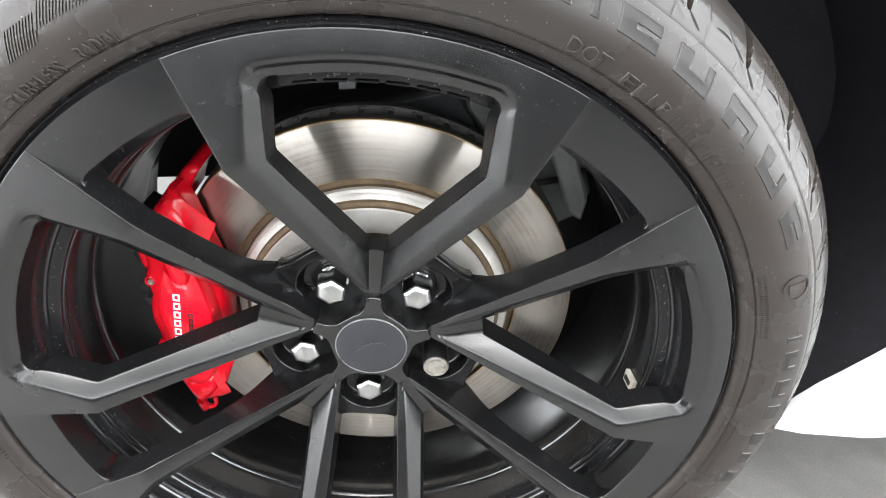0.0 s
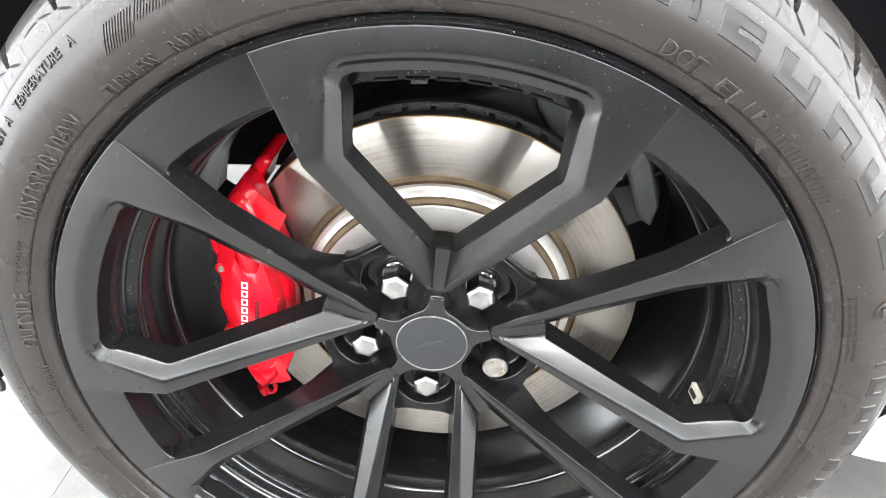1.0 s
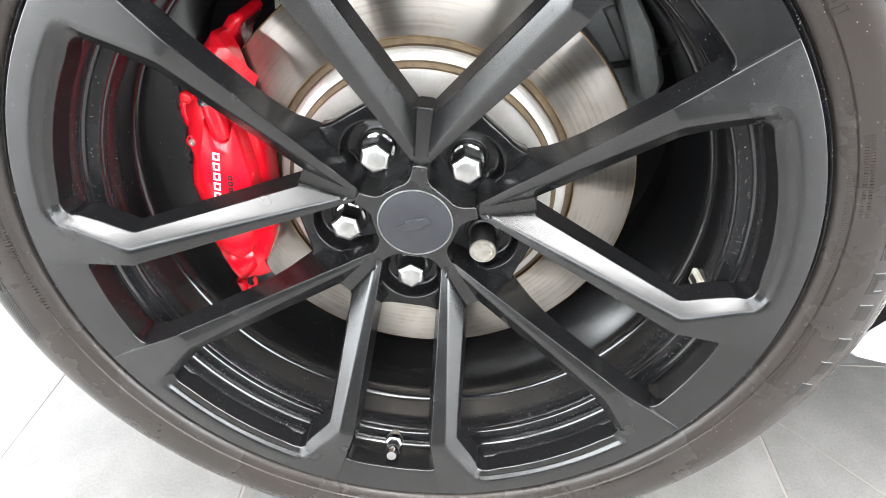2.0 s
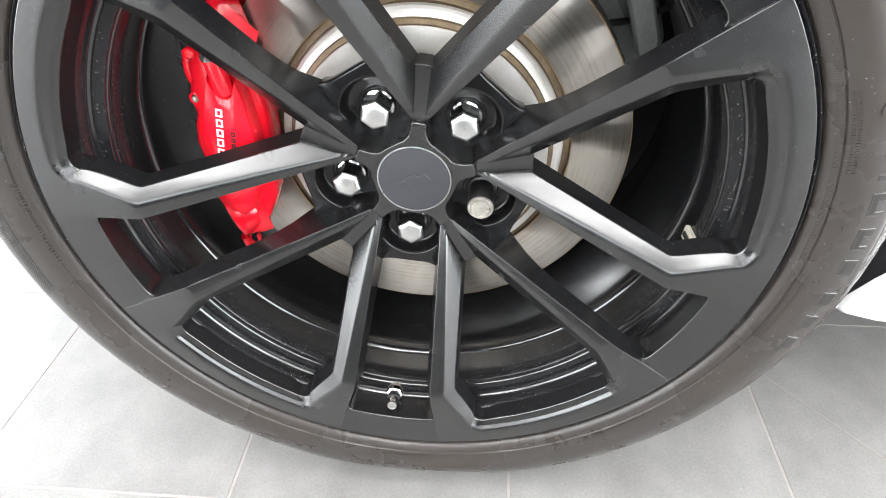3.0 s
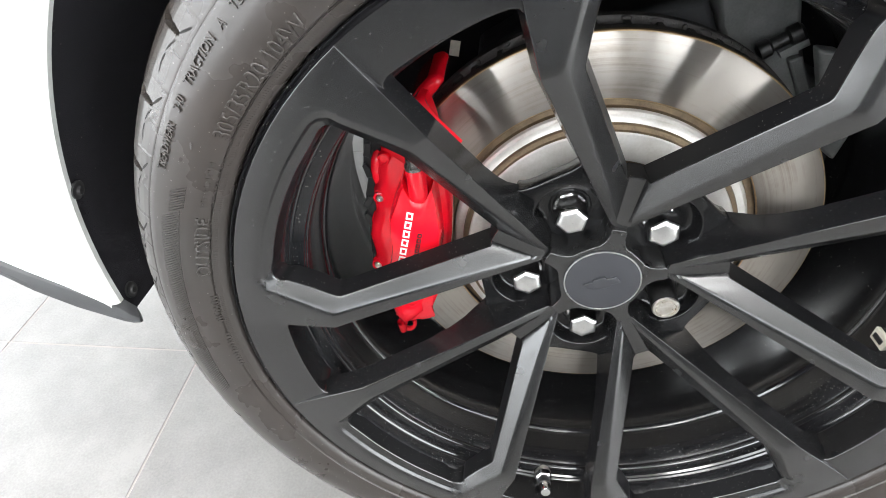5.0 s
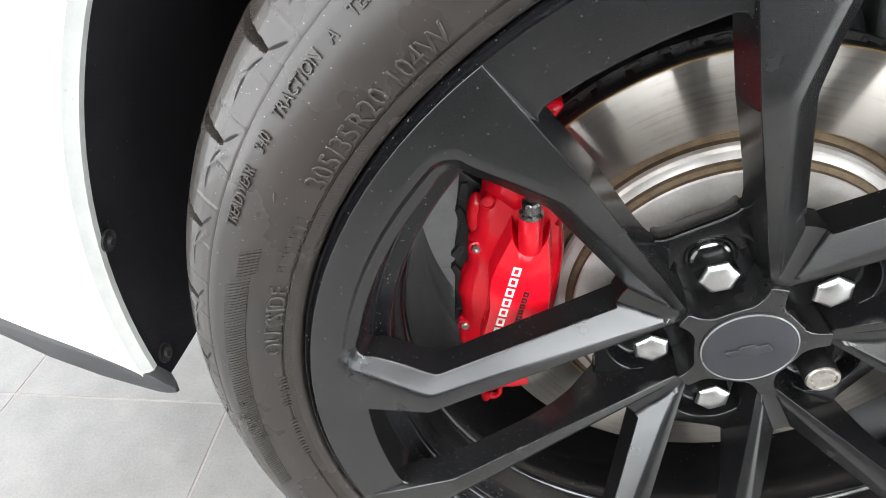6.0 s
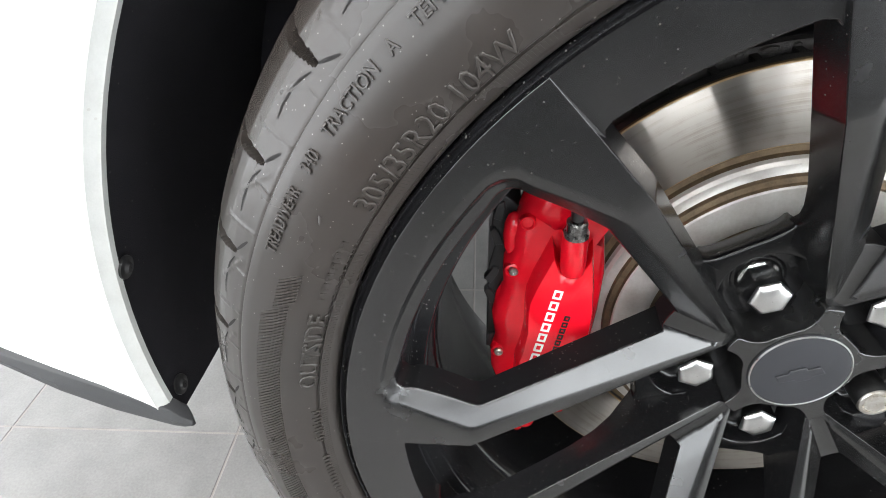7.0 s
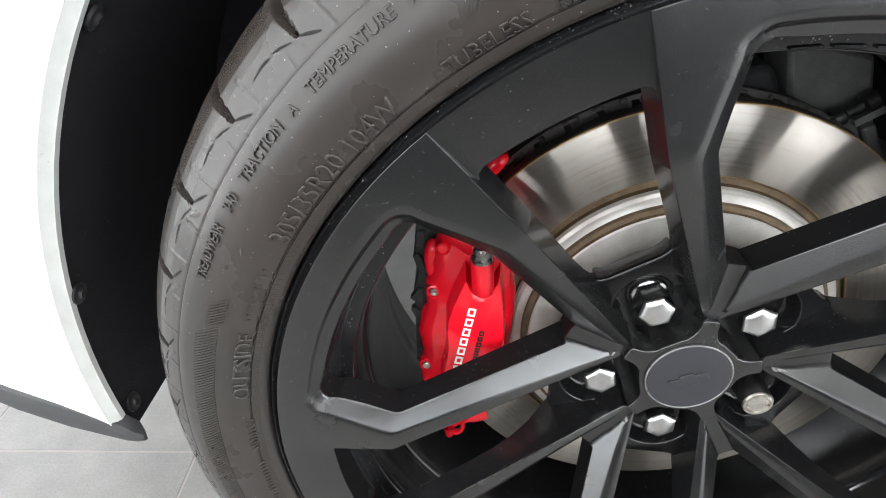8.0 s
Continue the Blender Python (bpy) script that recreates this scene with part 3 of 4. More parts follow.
word("305/35R20", 0.0098, arc_len(147.7, 136.9, 0.293), 0.2890, 142.3, 0.0015)
word("104W", 0.0098, arc_len(135.6, 130.0, 0.293), 0.2890, 132.8, 0.0015)
word("TREADWEAR", 0.0052, arc_len(155.4, 149.0, 0.321), 0.3190, 152.2, 0.0015)
word("340", 0.0052, arc_len(147.4, 145.6, 0.321), 0.3190, 146.5, 0.0015)
word("TRACTION", 0.0052, arc_len(144.1, 138.0, 0.321), 0.3190, 141.0, 0.0014)
word("A", 0.0052, 0.0048, 0.3190, 136.3, 0.0011)
word("TEMPERATURE", 0.0052, arc_len(134.3, 125.6, 0.321), 0.3190, 130.0, 0.0011)
word("A", 0.0052, 0.0048, 0.3190, 123.9, 0.0011)
word("TUBELESS", 0.0072, arc_len(125.2, 117.6, 0.291), 0.2880, 121.4, 0.0017)
word("RADIAL", 0.0072, arc_len(115.4, 110.4, 0.291), 0.2880, 112.9, 0.0017)
word("OUTSIDE", 0.0085, arc_len(170.7, 160.6, 0.291), 0.2882, 165.6, 0.0016)
word("DOT", 0.0088, arc_len(64.6, 59.6, 0.293), 0.2895, 62.1, 0.0015)
word("EJ", 0.0076, arc_len(57.5, 54.9, 0.292), 0.2890, 56.2, 0.0015)
word("LP", 0.0076, arc_len(53.3, 50.6, 0.292), 0.2890, 52.0, 0.0015)


def block_row(n, pitch_deg, first_deg, base_r, height, name, lift=0.0009, thin=0.6, label="raised rubber marks", hollow=False):
    """Marks too small to read: a bar, or a hollow bar, for each."""
    polys = []
    for i in range(n):
        x = math.radians(i * pitch_deg) * base_r
        wd = math.radians(pitch_deg) * base_r * thin / 2
        if hollow:
            e = 0.0011
            for x0, x1, h0, h1 in ((x - wd, x - wd + e, 0, height), (x + wd - e, x + wd, 0, height), (x - wd + e, x + wd - e, 0, e), (x - wd + e, x + wd - e, height - e, height)):
                polys.append([(x0, h0), (x1, h0), (x1, h1), (x0, h1)])
        else:
            polys.append([(x - wd, 0), (x + wd, 0), (x + wd, height), (x - wd, height)])
    return tagged(flat_on_side(name, polys, base_r, first_deg, lift, RUBBER, tyre, label), kind="stuff")


block_row(6, 1.25, 158.2, 0.2880, 0.0068, "code_mark", 0.0008, 0.72, hollow=True)
block_row(9, 1.38, 49.0, 0.2893, 0.0070, "code_mark", 0.0009, 0.70, hollow=True)
block_row(5, 1.1, 179.4, 0.2865, 0.0050, "small_mark", 0.0006, 0.7, hollow=True)
block_row(12, 0.62, 189.4, 0.2862, 0.0036, "small_mark", 0.0006, 0.5)
for base in (0.2905, 0.2935):
    block_row(30, 0.38, 22.5, base, 0.0018, "fine_print_mark", 0.0005, 0.55)
for base in (0.2890, 0.2920):
    block_row(42, 0.36, -5.4, base, 0.0018, "fine_print_mark", 0.0005, 0.55)
block_row(40, 0.36, -42.0, 0.2895, 0.0019, "fine_print_mark", 0.0010, 0.55)
block_row(28, 0.36, -88.0, 0.2905, 0.0019, "fine_print_mark", 0.0010, 0.55)


# where a large mark is cut away, as (columns, rows) of its grid
SLOTS = (None, ((4, 6), (5, 6)), ((4, 6), (5, 11)), ((4, 6), (0, 5)), ((5, 10), (5, 6)), ((0, 5), (5, 6)))


def plate(name, base_r, mid, wide, high, slant, lift, mats, label, edge=0.0009, slot=0):
    """A low slanted plate with a raised border and a plain cut, following the swell of the sidewall."""
    us = [0, edge / wide, 2 * edge / wide, 0.34, 0.40, 0.58, 0.76, 0.82, 1 - 2 * edge / wide, 1 - edge / wide, 1]
    hs = [0, edge / high, 2 * edge / high, 0.30, 0.42, 0.48, 0.55, 0.62, 0.75, 1 - 2 * edge / high, 1 - edge / high, 1]
    n, m = len(us), len(hs)
    (g0, g1), (q0, q1) = SLOTS[slot] or ((99, 99), (99, 99))

    def state(g, q):
        if g0 <= g <= g1 and q0 <= q <= q1:
            return 0
        near = min(q, m - 1 - q, g, n - 1 - g)
        if near == 0:
            return 0
        if near == 1 or (g0 - 1 <= g <= g1 + 1 and q0 - 1 <= q <= q1 + 1):
            return 1
        return 2

    verts, faces, which = [], [], []
    for q, h in enumerate(hs):
        for g, u in enumerate(us):
            up = (-0.0004, lift + 0.00022, lift)[state(g, q)]
            verts.append(on_side((u - 0.5) * wide + slant * h * high, h * high, base_r, mid, up))
    for q in range(m - 1):
        for g in range(n - 1):
            faces.append((q * n + g, q * n + g + 1, (q + 1) * n + g + 1, (q + 1) * n + g))
            which.append(1 if min(state(g, q), state(g + 1, q), state(g, q + 1), state(g + 1, q + 1)) >= 1 else 0)
    return part(name, mesh_of(name, verts, faces, mats, which, 12), tyre, label)


# large maker's marks, drawn as plain slanted slabs
H1 = 0.0145


for mid, wide, cut in ((76.5, 0.017, 4), (71.2, 0.008, 0), (65.5, 0.026, 3), (58.6, 0.027, 4), (51.4, 0.028, 2), (43.6, 0.027, 3), (36.0, 0.029, 2), (28.0, 0.027, 4)):
    plate("large_mark", 0.3098, mid, wide, H1, -0.35, 0.0004, [RUBBER, RUBBER_DARK], "large raised slanted rubber mark", slot=cut)
for mid, wide in ((10.6, 0.006), (6.8, 0.019), (1.6, 0.019), (-3.0, 0.015), (-8.6, 0.014), (-13.0, 0.014), (-17.4, 0.014)):
    plate("large_mark", 0.3085, mid, wide, 0.0125, 0.1, 0.0003, [RUBBER, RUBBER_DARK], "large raised rubber mark", slot=2 if wide > 0.018 else 0)
ring_p = []
for i in range(28):
    b0, b1 = 2 * math.pi * i / 28, 2 * math.pi * (i + 1) / 28
    ring_p.append([(0.0098 * math.cos(b0), 0.0095 * math.sin(b0)), (0.0098 * math.cos(b1), 0.0095 * math.sin(b1)), (0.0088 * math.cos(b1), 0.0085 * math.sin(b1)), (0.0088 * math.cos(b0), 0.0085 * math.sin(b0))])
ring_p.append([(-0.004, -0.005), (0.004, -0.005), (0.002, 0.006), (-0.003, 0.006)])
flat_on_side("round_mark", ring_p, 0.3135, 19.3, 0.0009, RUBBER, tyre, "raised round rubber mark")


def hatched(steps, lean, name):
    """A stepped band of fine slanting ridges; steps: (from degrees, to degrees, inner radius, outer radius)."""
    polys = []
    for a0, a1, lo, hi in steps:
        for i in range(int(abs(a1 - a0) / 0.38)):
            x = math.radians(180 - a0 - 0.38 * i) * 0.31
            sx = lean * (hi - lo)
            for g in range(4):
                s0, s1 = sx * g / 4, sx * (g + 1) / 4
                h0, h1 = lo + (hi - lo) * g / 4 - 0.31, lo + (hi - lo) * (g + 1) / 4 - 0.31
                polys.append([(x - 0.0005 + s0, h0), (x + 0.0005 + s0, h0), (x + 0.0005 + s1, h1), (x - 0.0005 + s1, h1)])
    tagged(flat_on_side(name, polys, 0.31, 180, 0.0007, RUBBER, tyre, "stepped band of fine moulded ridges", bottom=-0.0003, slope=0.0), kind="stuff")


hatched(((156.3, 160.0, 0.3043, 0.3140), (160.2, 194.0, 0.3066, 0.3190)), -0.78, "ridge_band")
hatched(((117.8, 122.3, 0.3048, 0.3172), (88.0, 117.5, 0.3100, 0.3215)), 0.78, "ridge_band")
ribs = []
for i in range(760):
    x = math.radians(0.36 * i) * 0.284
    ribs.append([(x - 0.00045, 0.0), (x + 0.00045, 0.0), (x + 0.00045, 0.0028), (x - 0.00045, 0.0028)])
tagged(flat_on_side("bead_rib", ribs, 0.2836, 205, 0.00022, RUBBER, tyre, "ring of fine moulded ribs beside the rim", bottom=-0.0002), kind="stuff")
# little moulding whiskers
for a, r, ln in ((158.8, 0.2872, 0.004), (24.5, 0.2880, 0.004), (-36, 0.3020, 0.003), (-5.5, 0.3010, 0.003), (3.5, 0.2990, 0.003), (150.0, 0.3080, 0.004), (205.0, 0.2810, 0.004), (268, 0.2810, 0.004), (320, 0.2815, 0.005)):
    m = on_side(0, 0, r, a, 0.0)
    q = lathe("vent_whisker", [(0.0006, 0.0), (0.0005, -ln * 0.6), (0.0003, -ln)], RUBBER, seg=8)
    part("vent_whisker", q, tyre, at=Matrix.Translation(m) @ pose(0, 0, 0, 55 + (a * 7) % 50, 0, (a * 13) % 60 - 30))

# ---- wheel ----
wheel = thing("alloy_wheel", "satin black five-spoke-pair alloy wheel with silver nuts", "wheel", AXLE)
RIM = 0.2738


def arc_uv(r, deg):
    return (r * math.sin(radians(deg)), r * math.cos(radians(deg)))


def lerp(a, b, f):
    return tuple(x + (y - x) * f for x, y in zip(a, b))


def fillet(a, p, b, size, steps):
    """Points that round the corner p between a and b."""
    a, p, b = Vector(a), Vector(p), Vector(b)
    p0 = p + (a - p) * min(0.45, size / max(1e-6, (a - p).length))
    p1 = p + (b - p) * min(0.45, size / max(1e-6, (b - p).length))
    return [tuple((1 - f) ** 2 * p0 + 2 * f * (1 - f) * p + f * f * p1) for f in (q / steps for q in range(steps + 1))]


def round_section(sec):
    e, c, m, i, i2, e2 = sec
    return fillet(e2, e, c, 0.0011, 2) + fillet(e, c, m, 0.0046, 5) + fillet(c, m, i, 0.0012, 2) + fillet(m, i, i2, 0.0010, 2) + [i2, e2]


def with_step(sec, share):
    """Adds a line between crest and window edge: on the straight chamfer for share 0, a small step for share 1."""
    e, c, i, i2, e2 = sec
    f, d = 0.5 - 0.10 * share, 0.5 + 0.24 * share
    return [e, c, (c[0] + (i[0] - c[0]) * f, c[1] + (i[1] - c[1]) * f, c[2] + (i[2] - c[2]) * d), i, i2, e2]


def spoke_mesh():
    st = []       # stations from the tip, round one side, to the middle of the top
    e_tip, e_bend = (0.0065, 0.0520, 0.0660), (0.0893, 0.1836, 0.0005)
    c_tip, c_bend = (0.0058, 0.0618, 0.0618), (0.0774, 0.1885, 0.0000)
    i_tip, i_bend = (0.0082, 0.0956, 0.0605), (0.0662, 0.1900, 0.0090)
    nrm = (-0.85, 0.527)

    def arm(e, c, i, depth):
        i2 = (i[0] + nrm[0] * 0.0026, i[1] + nrm[1] * 0.0026, i[2] + 0.0160 + 0.10 * max(0.0, i[2] - 0.01))
        e2 = (e[0] - nrm[0] * 0.0042, e[1] - nrm[1] * 0.0042, e[2] + depth)
        return [e, c, i, i2, e2]

    st.append([(0, 0.0500, 0.0668), (0, 0.0605, 0.0662), (0, 0.0962, 0.0648), (0, 0.0978, 0.0825), (0, 0.0465, 0.1020)])
    st.append([(0.0035, 0.0505, 0.0666), (0.0046, 0.0608, 0.0652), (0.0058, 0.0960, 0.0644), (0.0052, 0.0977, 0.0822), (0.0055, 0.0475, 0.1030)])
    for f, depth in ((0.0, 0.0375), (0.2, 0.0460), (0.33, 0.0425), (0.40, 0.0345), (0.46, 0.0275), (0.54, 0.0225), (0.65, 0.0195), (0.8, 0.0190), (0.94, 0.0190), (1.0, 0.0190)):
        st.append(arm(lerp(e_tip, e_bend, f), lerp(c_tip, c_bend, f), lerp(i_tip, i_bend, f), depth))
    st.append([lerp(e_bend, (0.1171, 0.2475, 0.0), 0.5), (0.0766, 0.2110, 0), (0.0668, 0.2100, 0.0095), (0.0640, 0.2100, 0.026), (0.1070, 0.2135, 0.018)])
    a_pt = (0.1171, 0.2475, 0.0)
    st.append([a_pt, (0.0757, 0.2330, 0), (0.0672, 0.2285, 0.0080), (0.0636, 0.2262, 0.024), (0.1175, 0.2470, 0.012)])
    for ang, c, i in ((23.2, (0.0768, 0.2398), (0.0684, 0.2340)), (20.8, (0.0732, 0.2452), (0.0666, 0.2388)), (18.0, (0.0672, 0.2489), (0.0615, 0.2418))):
        e = arc_uv(RIM, ang)
        k = 0.991
        st.append([(*e, 0.0), (*c, 0.0), (*i, 0.0064), (i[0] * k, i[1] * k, 0.024), (*e, 0.012)])
    for f in (0.16, 0.33, 0.5, 0.67, 0.84, 1.0):
        e, c, i = arc_uv(RIM, 18.0 * (1 - f)), arc_uv(0.2578, 15.1 * (1 - f)), arc_uv(0.2482, 14.2 * (1 - f))
        k = 0.991
        st.append([(*e, 0.0), (*c, 0.0), (*i, 0.0062), (i[0] * k, i[1] * k, 0.024), (*e, 0.012)])
    verts, faces, which = [], [], []
    n = len(st)
    st = [with_step(sec, (0.0, 0.3, 0.8)[max(0, j - n + 9)] if j < n - 6 else 1.0) for j, sec in enumerate(st)]
    soft = st[:3]
    for j in range(3, n - 1):
        p, q, o = st[j - 1], st[j], st[j + 1]
        soft.append([lerp(a, b, 0.72) for a, b in zip(p, q)])
        soft.append([b if k in (0, 5) else tuple(0.5 * y + 0.25 * (0.72 * y + 0.28 * x + 0.72 * y + 0.28 * z) for x, y, z in zip(a, b, d)) for k, (a, b, d) in enumerate(zip(p, q, o))])
        soft.append([lerp(b, d, 0.28) for b, d in zip(q, o)])
    st = soft + [st[-1]]
    n = len(st)
    ring_list = [(j, 1) for j in range(n)] + [(j, -1) for j in range(n - 2, 0, -1)]
    for j, s in ring_list:
        for u, v, y in round_section(st[j]):
            verts.append((s * u, y, v))
    m, w_ = len(ring_list), 17
    for q in range(m):
        q2 = (q + 1) % m
        for k in range(w_):
            k2 = (k + 1) % w_
            faces.append((q * w_ + k, q2 * w_ + k, q2 * w_ + k2, q * w_ + k2))
            which.append(0 if k < 14 else 2 if k == 14 else 1)
    return mesh_of("spoke", verts, faces, [SATIN, SIDE, INNER], which, 38)


sm = spoke_mesh()
for k in range(5):
    part("spoke", sm, wheel, "satin black V-shaped spoke pair" if k == 0 else "", at=about_axis(TURN_V + 72 * k), even=True)


def gap_mesh():
    """The set-back strip of the rim between two spoke pairs."""
    verts, faces, which = [], [], []
    n, half = 22, 10.85
    for i in range(n + 1):
        a = -half + 2 * half * i / n
        d = (half - abs(a)) * math.pi / 180 * 0.243
        R = 0.0095
        fil = R - math.sqrt(max(0.0, R * R - (R - d) ** 2)) if d < R else 0.0
        r_in = 0.2432 - fil
        e = 0.0006 + 0.0 * a
        for (r, y) in ((RIM, e), (0.2592, 0.0020), (r_in, 0.0040), (r_in - 0.0004, 0.0056), (r_in + 0.001, 0.030)):
            u, v = arc_uv(r, a)
            verts.append((u, y, v))
    for i in range(n):
        for j in range(4):
            faces.append((i * 5 + j, (i + 1) * 5 + j, (i + 1) * 5 + j + 1, i * 5 + j + 1))
            which.append(0 if j < 3 else 1)
    return mesh_of("rim_segment", verts, faces, [SATIN, SIDE], which, 24)


gm = gap_mesh()
for k in range(5):
    part("rim_segment", gm, wheel, "satin black rim strip between spokes" if k == 0 else "", at=about_axis(TURN_V + 36 + 72 * k), bevel=0.0007)

# profile of the barrel as (radius, depth, paint of the strip that follows): 0 dull, 1 matt, 2 glossy turned edge
def turned_edge(r, y, size, after):
    """A rounded step that catches the light."""
    arc = [(r - size * (1 - math.cos(q * math.pi / 14)), y + 1.3 * size * math.sin(q * math.pi / 14), 2) for q in range(7)]
    return arc + [(r - size, y + 1.9 * size, after)]


BAR = [(0.2738, 0.0010, 0), (0.2742, 0.0042, 0), (0.2752, 0.0050, 0), (0.2763, 0.0030, 0), (0.2772, 0.0024, 0), (0.2780, 0.0040, 0), (0.2782, 0.0120, 0), (0.2560, 0.0180, 0), (0.2470, 0.0200, 0), (0.2452, 0.0240, 0)]
BAR += turned_edge(0.2452, 0.0308, 0.0030, 0) + [(0.2352, 0.0378, 0)] + turned_edge(0.2346, 0.0381, 0.0019, 0)
BAR += [(0.2334, 0.0440, 0), (0.2326, 0.0452, 0), (0.2320, 0.0600, 1), (0.2323, 0.0765, 1)]
BAR += turned_edge(0.2320, 0.0780, 0.0036, 1)
BAR += [(0.2278, 0.0950, 1), (0.2270, 0.1700, 1), (0.2320, 0.1960, 1), (0.2420, 0.2120, 1), (0.2430, 0.2560, 1), (0.2560, 0.2660, 1), (0.2680, 0.2670, 1)]
part("rim_barrel", lathe("rim_barrel", [(r, y) for r, y, q in BAR], [BARREL, MATT, RIDGE], [q for r, y, q in BAR], seg=240, smooth=40), wheel, "deep black stepped rim barrel", bevel=0.0)


def star_outline():
    pts = []
    for k in range(5):
        base = 72 * k
        half = []
        # from the arm's end round the corner to the pocket's middle
        half += [(0.0, 0.0505), (0.0048, 0.0503), (0.0059, 0.0490), (0.0060, 0.0450), (0.0066, 0.0412), (0.0083, 0.0368), (0.0110, 0.0334)]
        px, pz = math.sin(radians(36)), math.cos(radians(36))
        tx, tz = math.cos(radians(36)), -math.sin(radians(36))
        for q in (-0.0062, -0.003, 0.0):
            half.append((px * 0.0340 + tx * q, pz * 0.0340 + tz * q))
        seq = [(-u, v) for u, v in half[:0:-1]][1:] + half
        for u, v in seq:
            c, s_ = math.cos(radians(base)), math.sin(radians(base))
            pts.append((u * c + v * s_, -u * s_ + v * c))
    return pts


part("hub_star", prism("hub_star", star_outline(), 0.0632, 0.098, SATIN, 25), wheel, "satin black hub star around the cap", at=about_axis(TURN_V), bevel=0.0017, segments=3)


def pocket_mesh():
    """Web between two spoke pairs: a round recess for the nut, a flat shelf behind it and a rounded arch where the opening begins."""
    def inside(u, a):
        half = 0.0255 + 0.0104 * (a - 0.0459) / 0.1551 - 0.0018
        bend = min(1.0, max(0.0, (abs(u) - 0.0140) / 0.0130))
        return 0.030 < a < 0.0980 + 0.0045 * (1 - math.sqrt(1 - bend * bend)) and abs(u) < min(half, 0.0150 + 0.62 * (a - 0.030))

    rows = [(0.0080, 0.0912), (0.0180, 0.0912), (0.0235, 0.0906), (0.0256, 0.0892), (0.0268, 0.0868), (0.0274, 0.0835), (0.0277, 0.0800), (0.0279, 0.0775), (0.0283, 0.0760), (0.0290, 0.0753), (0.0298, 0.0751), (0.0310, 0.0753)]
    verts, faces = [], []
    n = 200
    for q in range(n):
        t = 2 * math.pi * q / n
        su, sa = math.sin(t), math.cos(t)
        reach = 0.002
        while reach < 0.09 and inside(reach * su, 0.060 + reach * sa):
            reach += 0.0002
        rise = min(1.0, max(0.0, (sa + 0.15) / 0.35))
        ring = [(min(d, reach - 0.0002 * (12 - k)), 0.0912 + (y - 0.0912) * rise) for k, (d, y) in enumerate(rows)]
        last = ring[-1][1] if reach > 0.0310 else min(y for d, y in ring if d <= reach)
        ring += [(max(ring[-1][0], reach - 0.0022), last), (reach - 0.0008, last + 0.0004), (reach - 0.0001, last + 0.0014), (reach + 0.0001, last + 0.0060), (reach - 0.0020, last + 0.0160)]
        verts += [(d * su, y, 0.060 + d * sa) for d, y in ring]
    m = len(rows) + 5
    for q in range(n):
        for k in range(m - 1):
            q2 = (q + 1) % n
            faces.append((q * m + k, q2 * m + k, q2 * m + k + 1, q * m + k + 1))
    return mesh_of("nut_pocket", verts, faces, [SIDE], None, 75)


pm = pocket_mesh()
seat = lathe("nut_seat", [(0.0168, 0.0912), (0.0160, 0.0908), (0.0140, 0.0908), (0.0128, 0.0922), (0.0100, 0.0950)], [SIDE], seg=40)


def hex_nut():
    rows = [(0.0135, 0.0930, 0), (0.0135, 0.0895, 0), (0.0128, 0.0885, 0), (0.0127, 0.0880, 6), (0.0127, 0.0708, 6), (0.0125, 0.0699, 6), (0.0119, 0.0691, 6), (0.0104, 0.0682, 5), (0.0080, 0.0675, 4), (0.0048, 0.0670, 3), (0.0002, 0.0668, 3)]
    n = 48
    verts, faces = [], []
    for r, y, hexa in rows:
        for i in range(n):
            a = 360 * i / n
            k = 1.0
            if hexa:
                k = math.cos(radians(30)) / math.cos(radians((a % 60) - 30))
                k = 1.0 + (k - 1.0) * (hexa - 3) / 3
            verts.append((r * k * math.cos(radians(a)), y, r * k * math.sin(radians(a))))
    for j in range(len(rows) - 1):
        for i in range(n):
            faces.append((j * n + i, j * n + (i + 1) % n, (j + 1) * n + (i + 1) % n, (j + 1) * n + i))
    return mesh_of("lug_nut", verts, faces, [BRIGHT_NUT, NUT], [0 if q < 4 * n else 1 for q in range(len(faces))], 26)


nut = hex_nut()
lock = lathe("locking_nut", [(0.0130, 0.0930), (0.0130, 0.0890), (0.0112, 0.0880), (0.0112, 0.0620), (0.0104, 0.0606), (0.0084, 0.0604), (0.0080, 0.0618), (0.0074, 0.0620), (0.0070, 0.0608), (0.0050, 0.0606), (0.0002, 0.0606)], [STEEL, DARK_STEEL], [1, 1, 1, 0, 0, 0, 0, 0, 0, 0], seg=48)
for k in range(5):
    a = TURN_V + 36 + 72 * k
    part("nut_pocket", pm, wheel, "gloss black recessed nut pocket" if k == 0 else "", at=about_axis(a))
    at = about_axis(a) @ pose(0, 0, 0.060)
    part("nut_seat", seat, wheel, at=at)
    if k == 3:
        ln = part("locking_nut", lock, wheel, "round silver locking nut with splined face", at=at)
        for q in range(9):
            part("spline", box("spline", 0.0016, 0.0012, 0.0026, STEEL), ln, at=Matrix.Rotation(radians(40 * q), 4, "Y") @ pose(0, 0.0612, 0.0066))
    else:
        part("lug_nut", nut, wheel, "polished chrome hexagonal wheel nut", at=at @ Matrix.Rotation(radians((11, 0, 23, 0, 40)[k]), 4, "Y"))

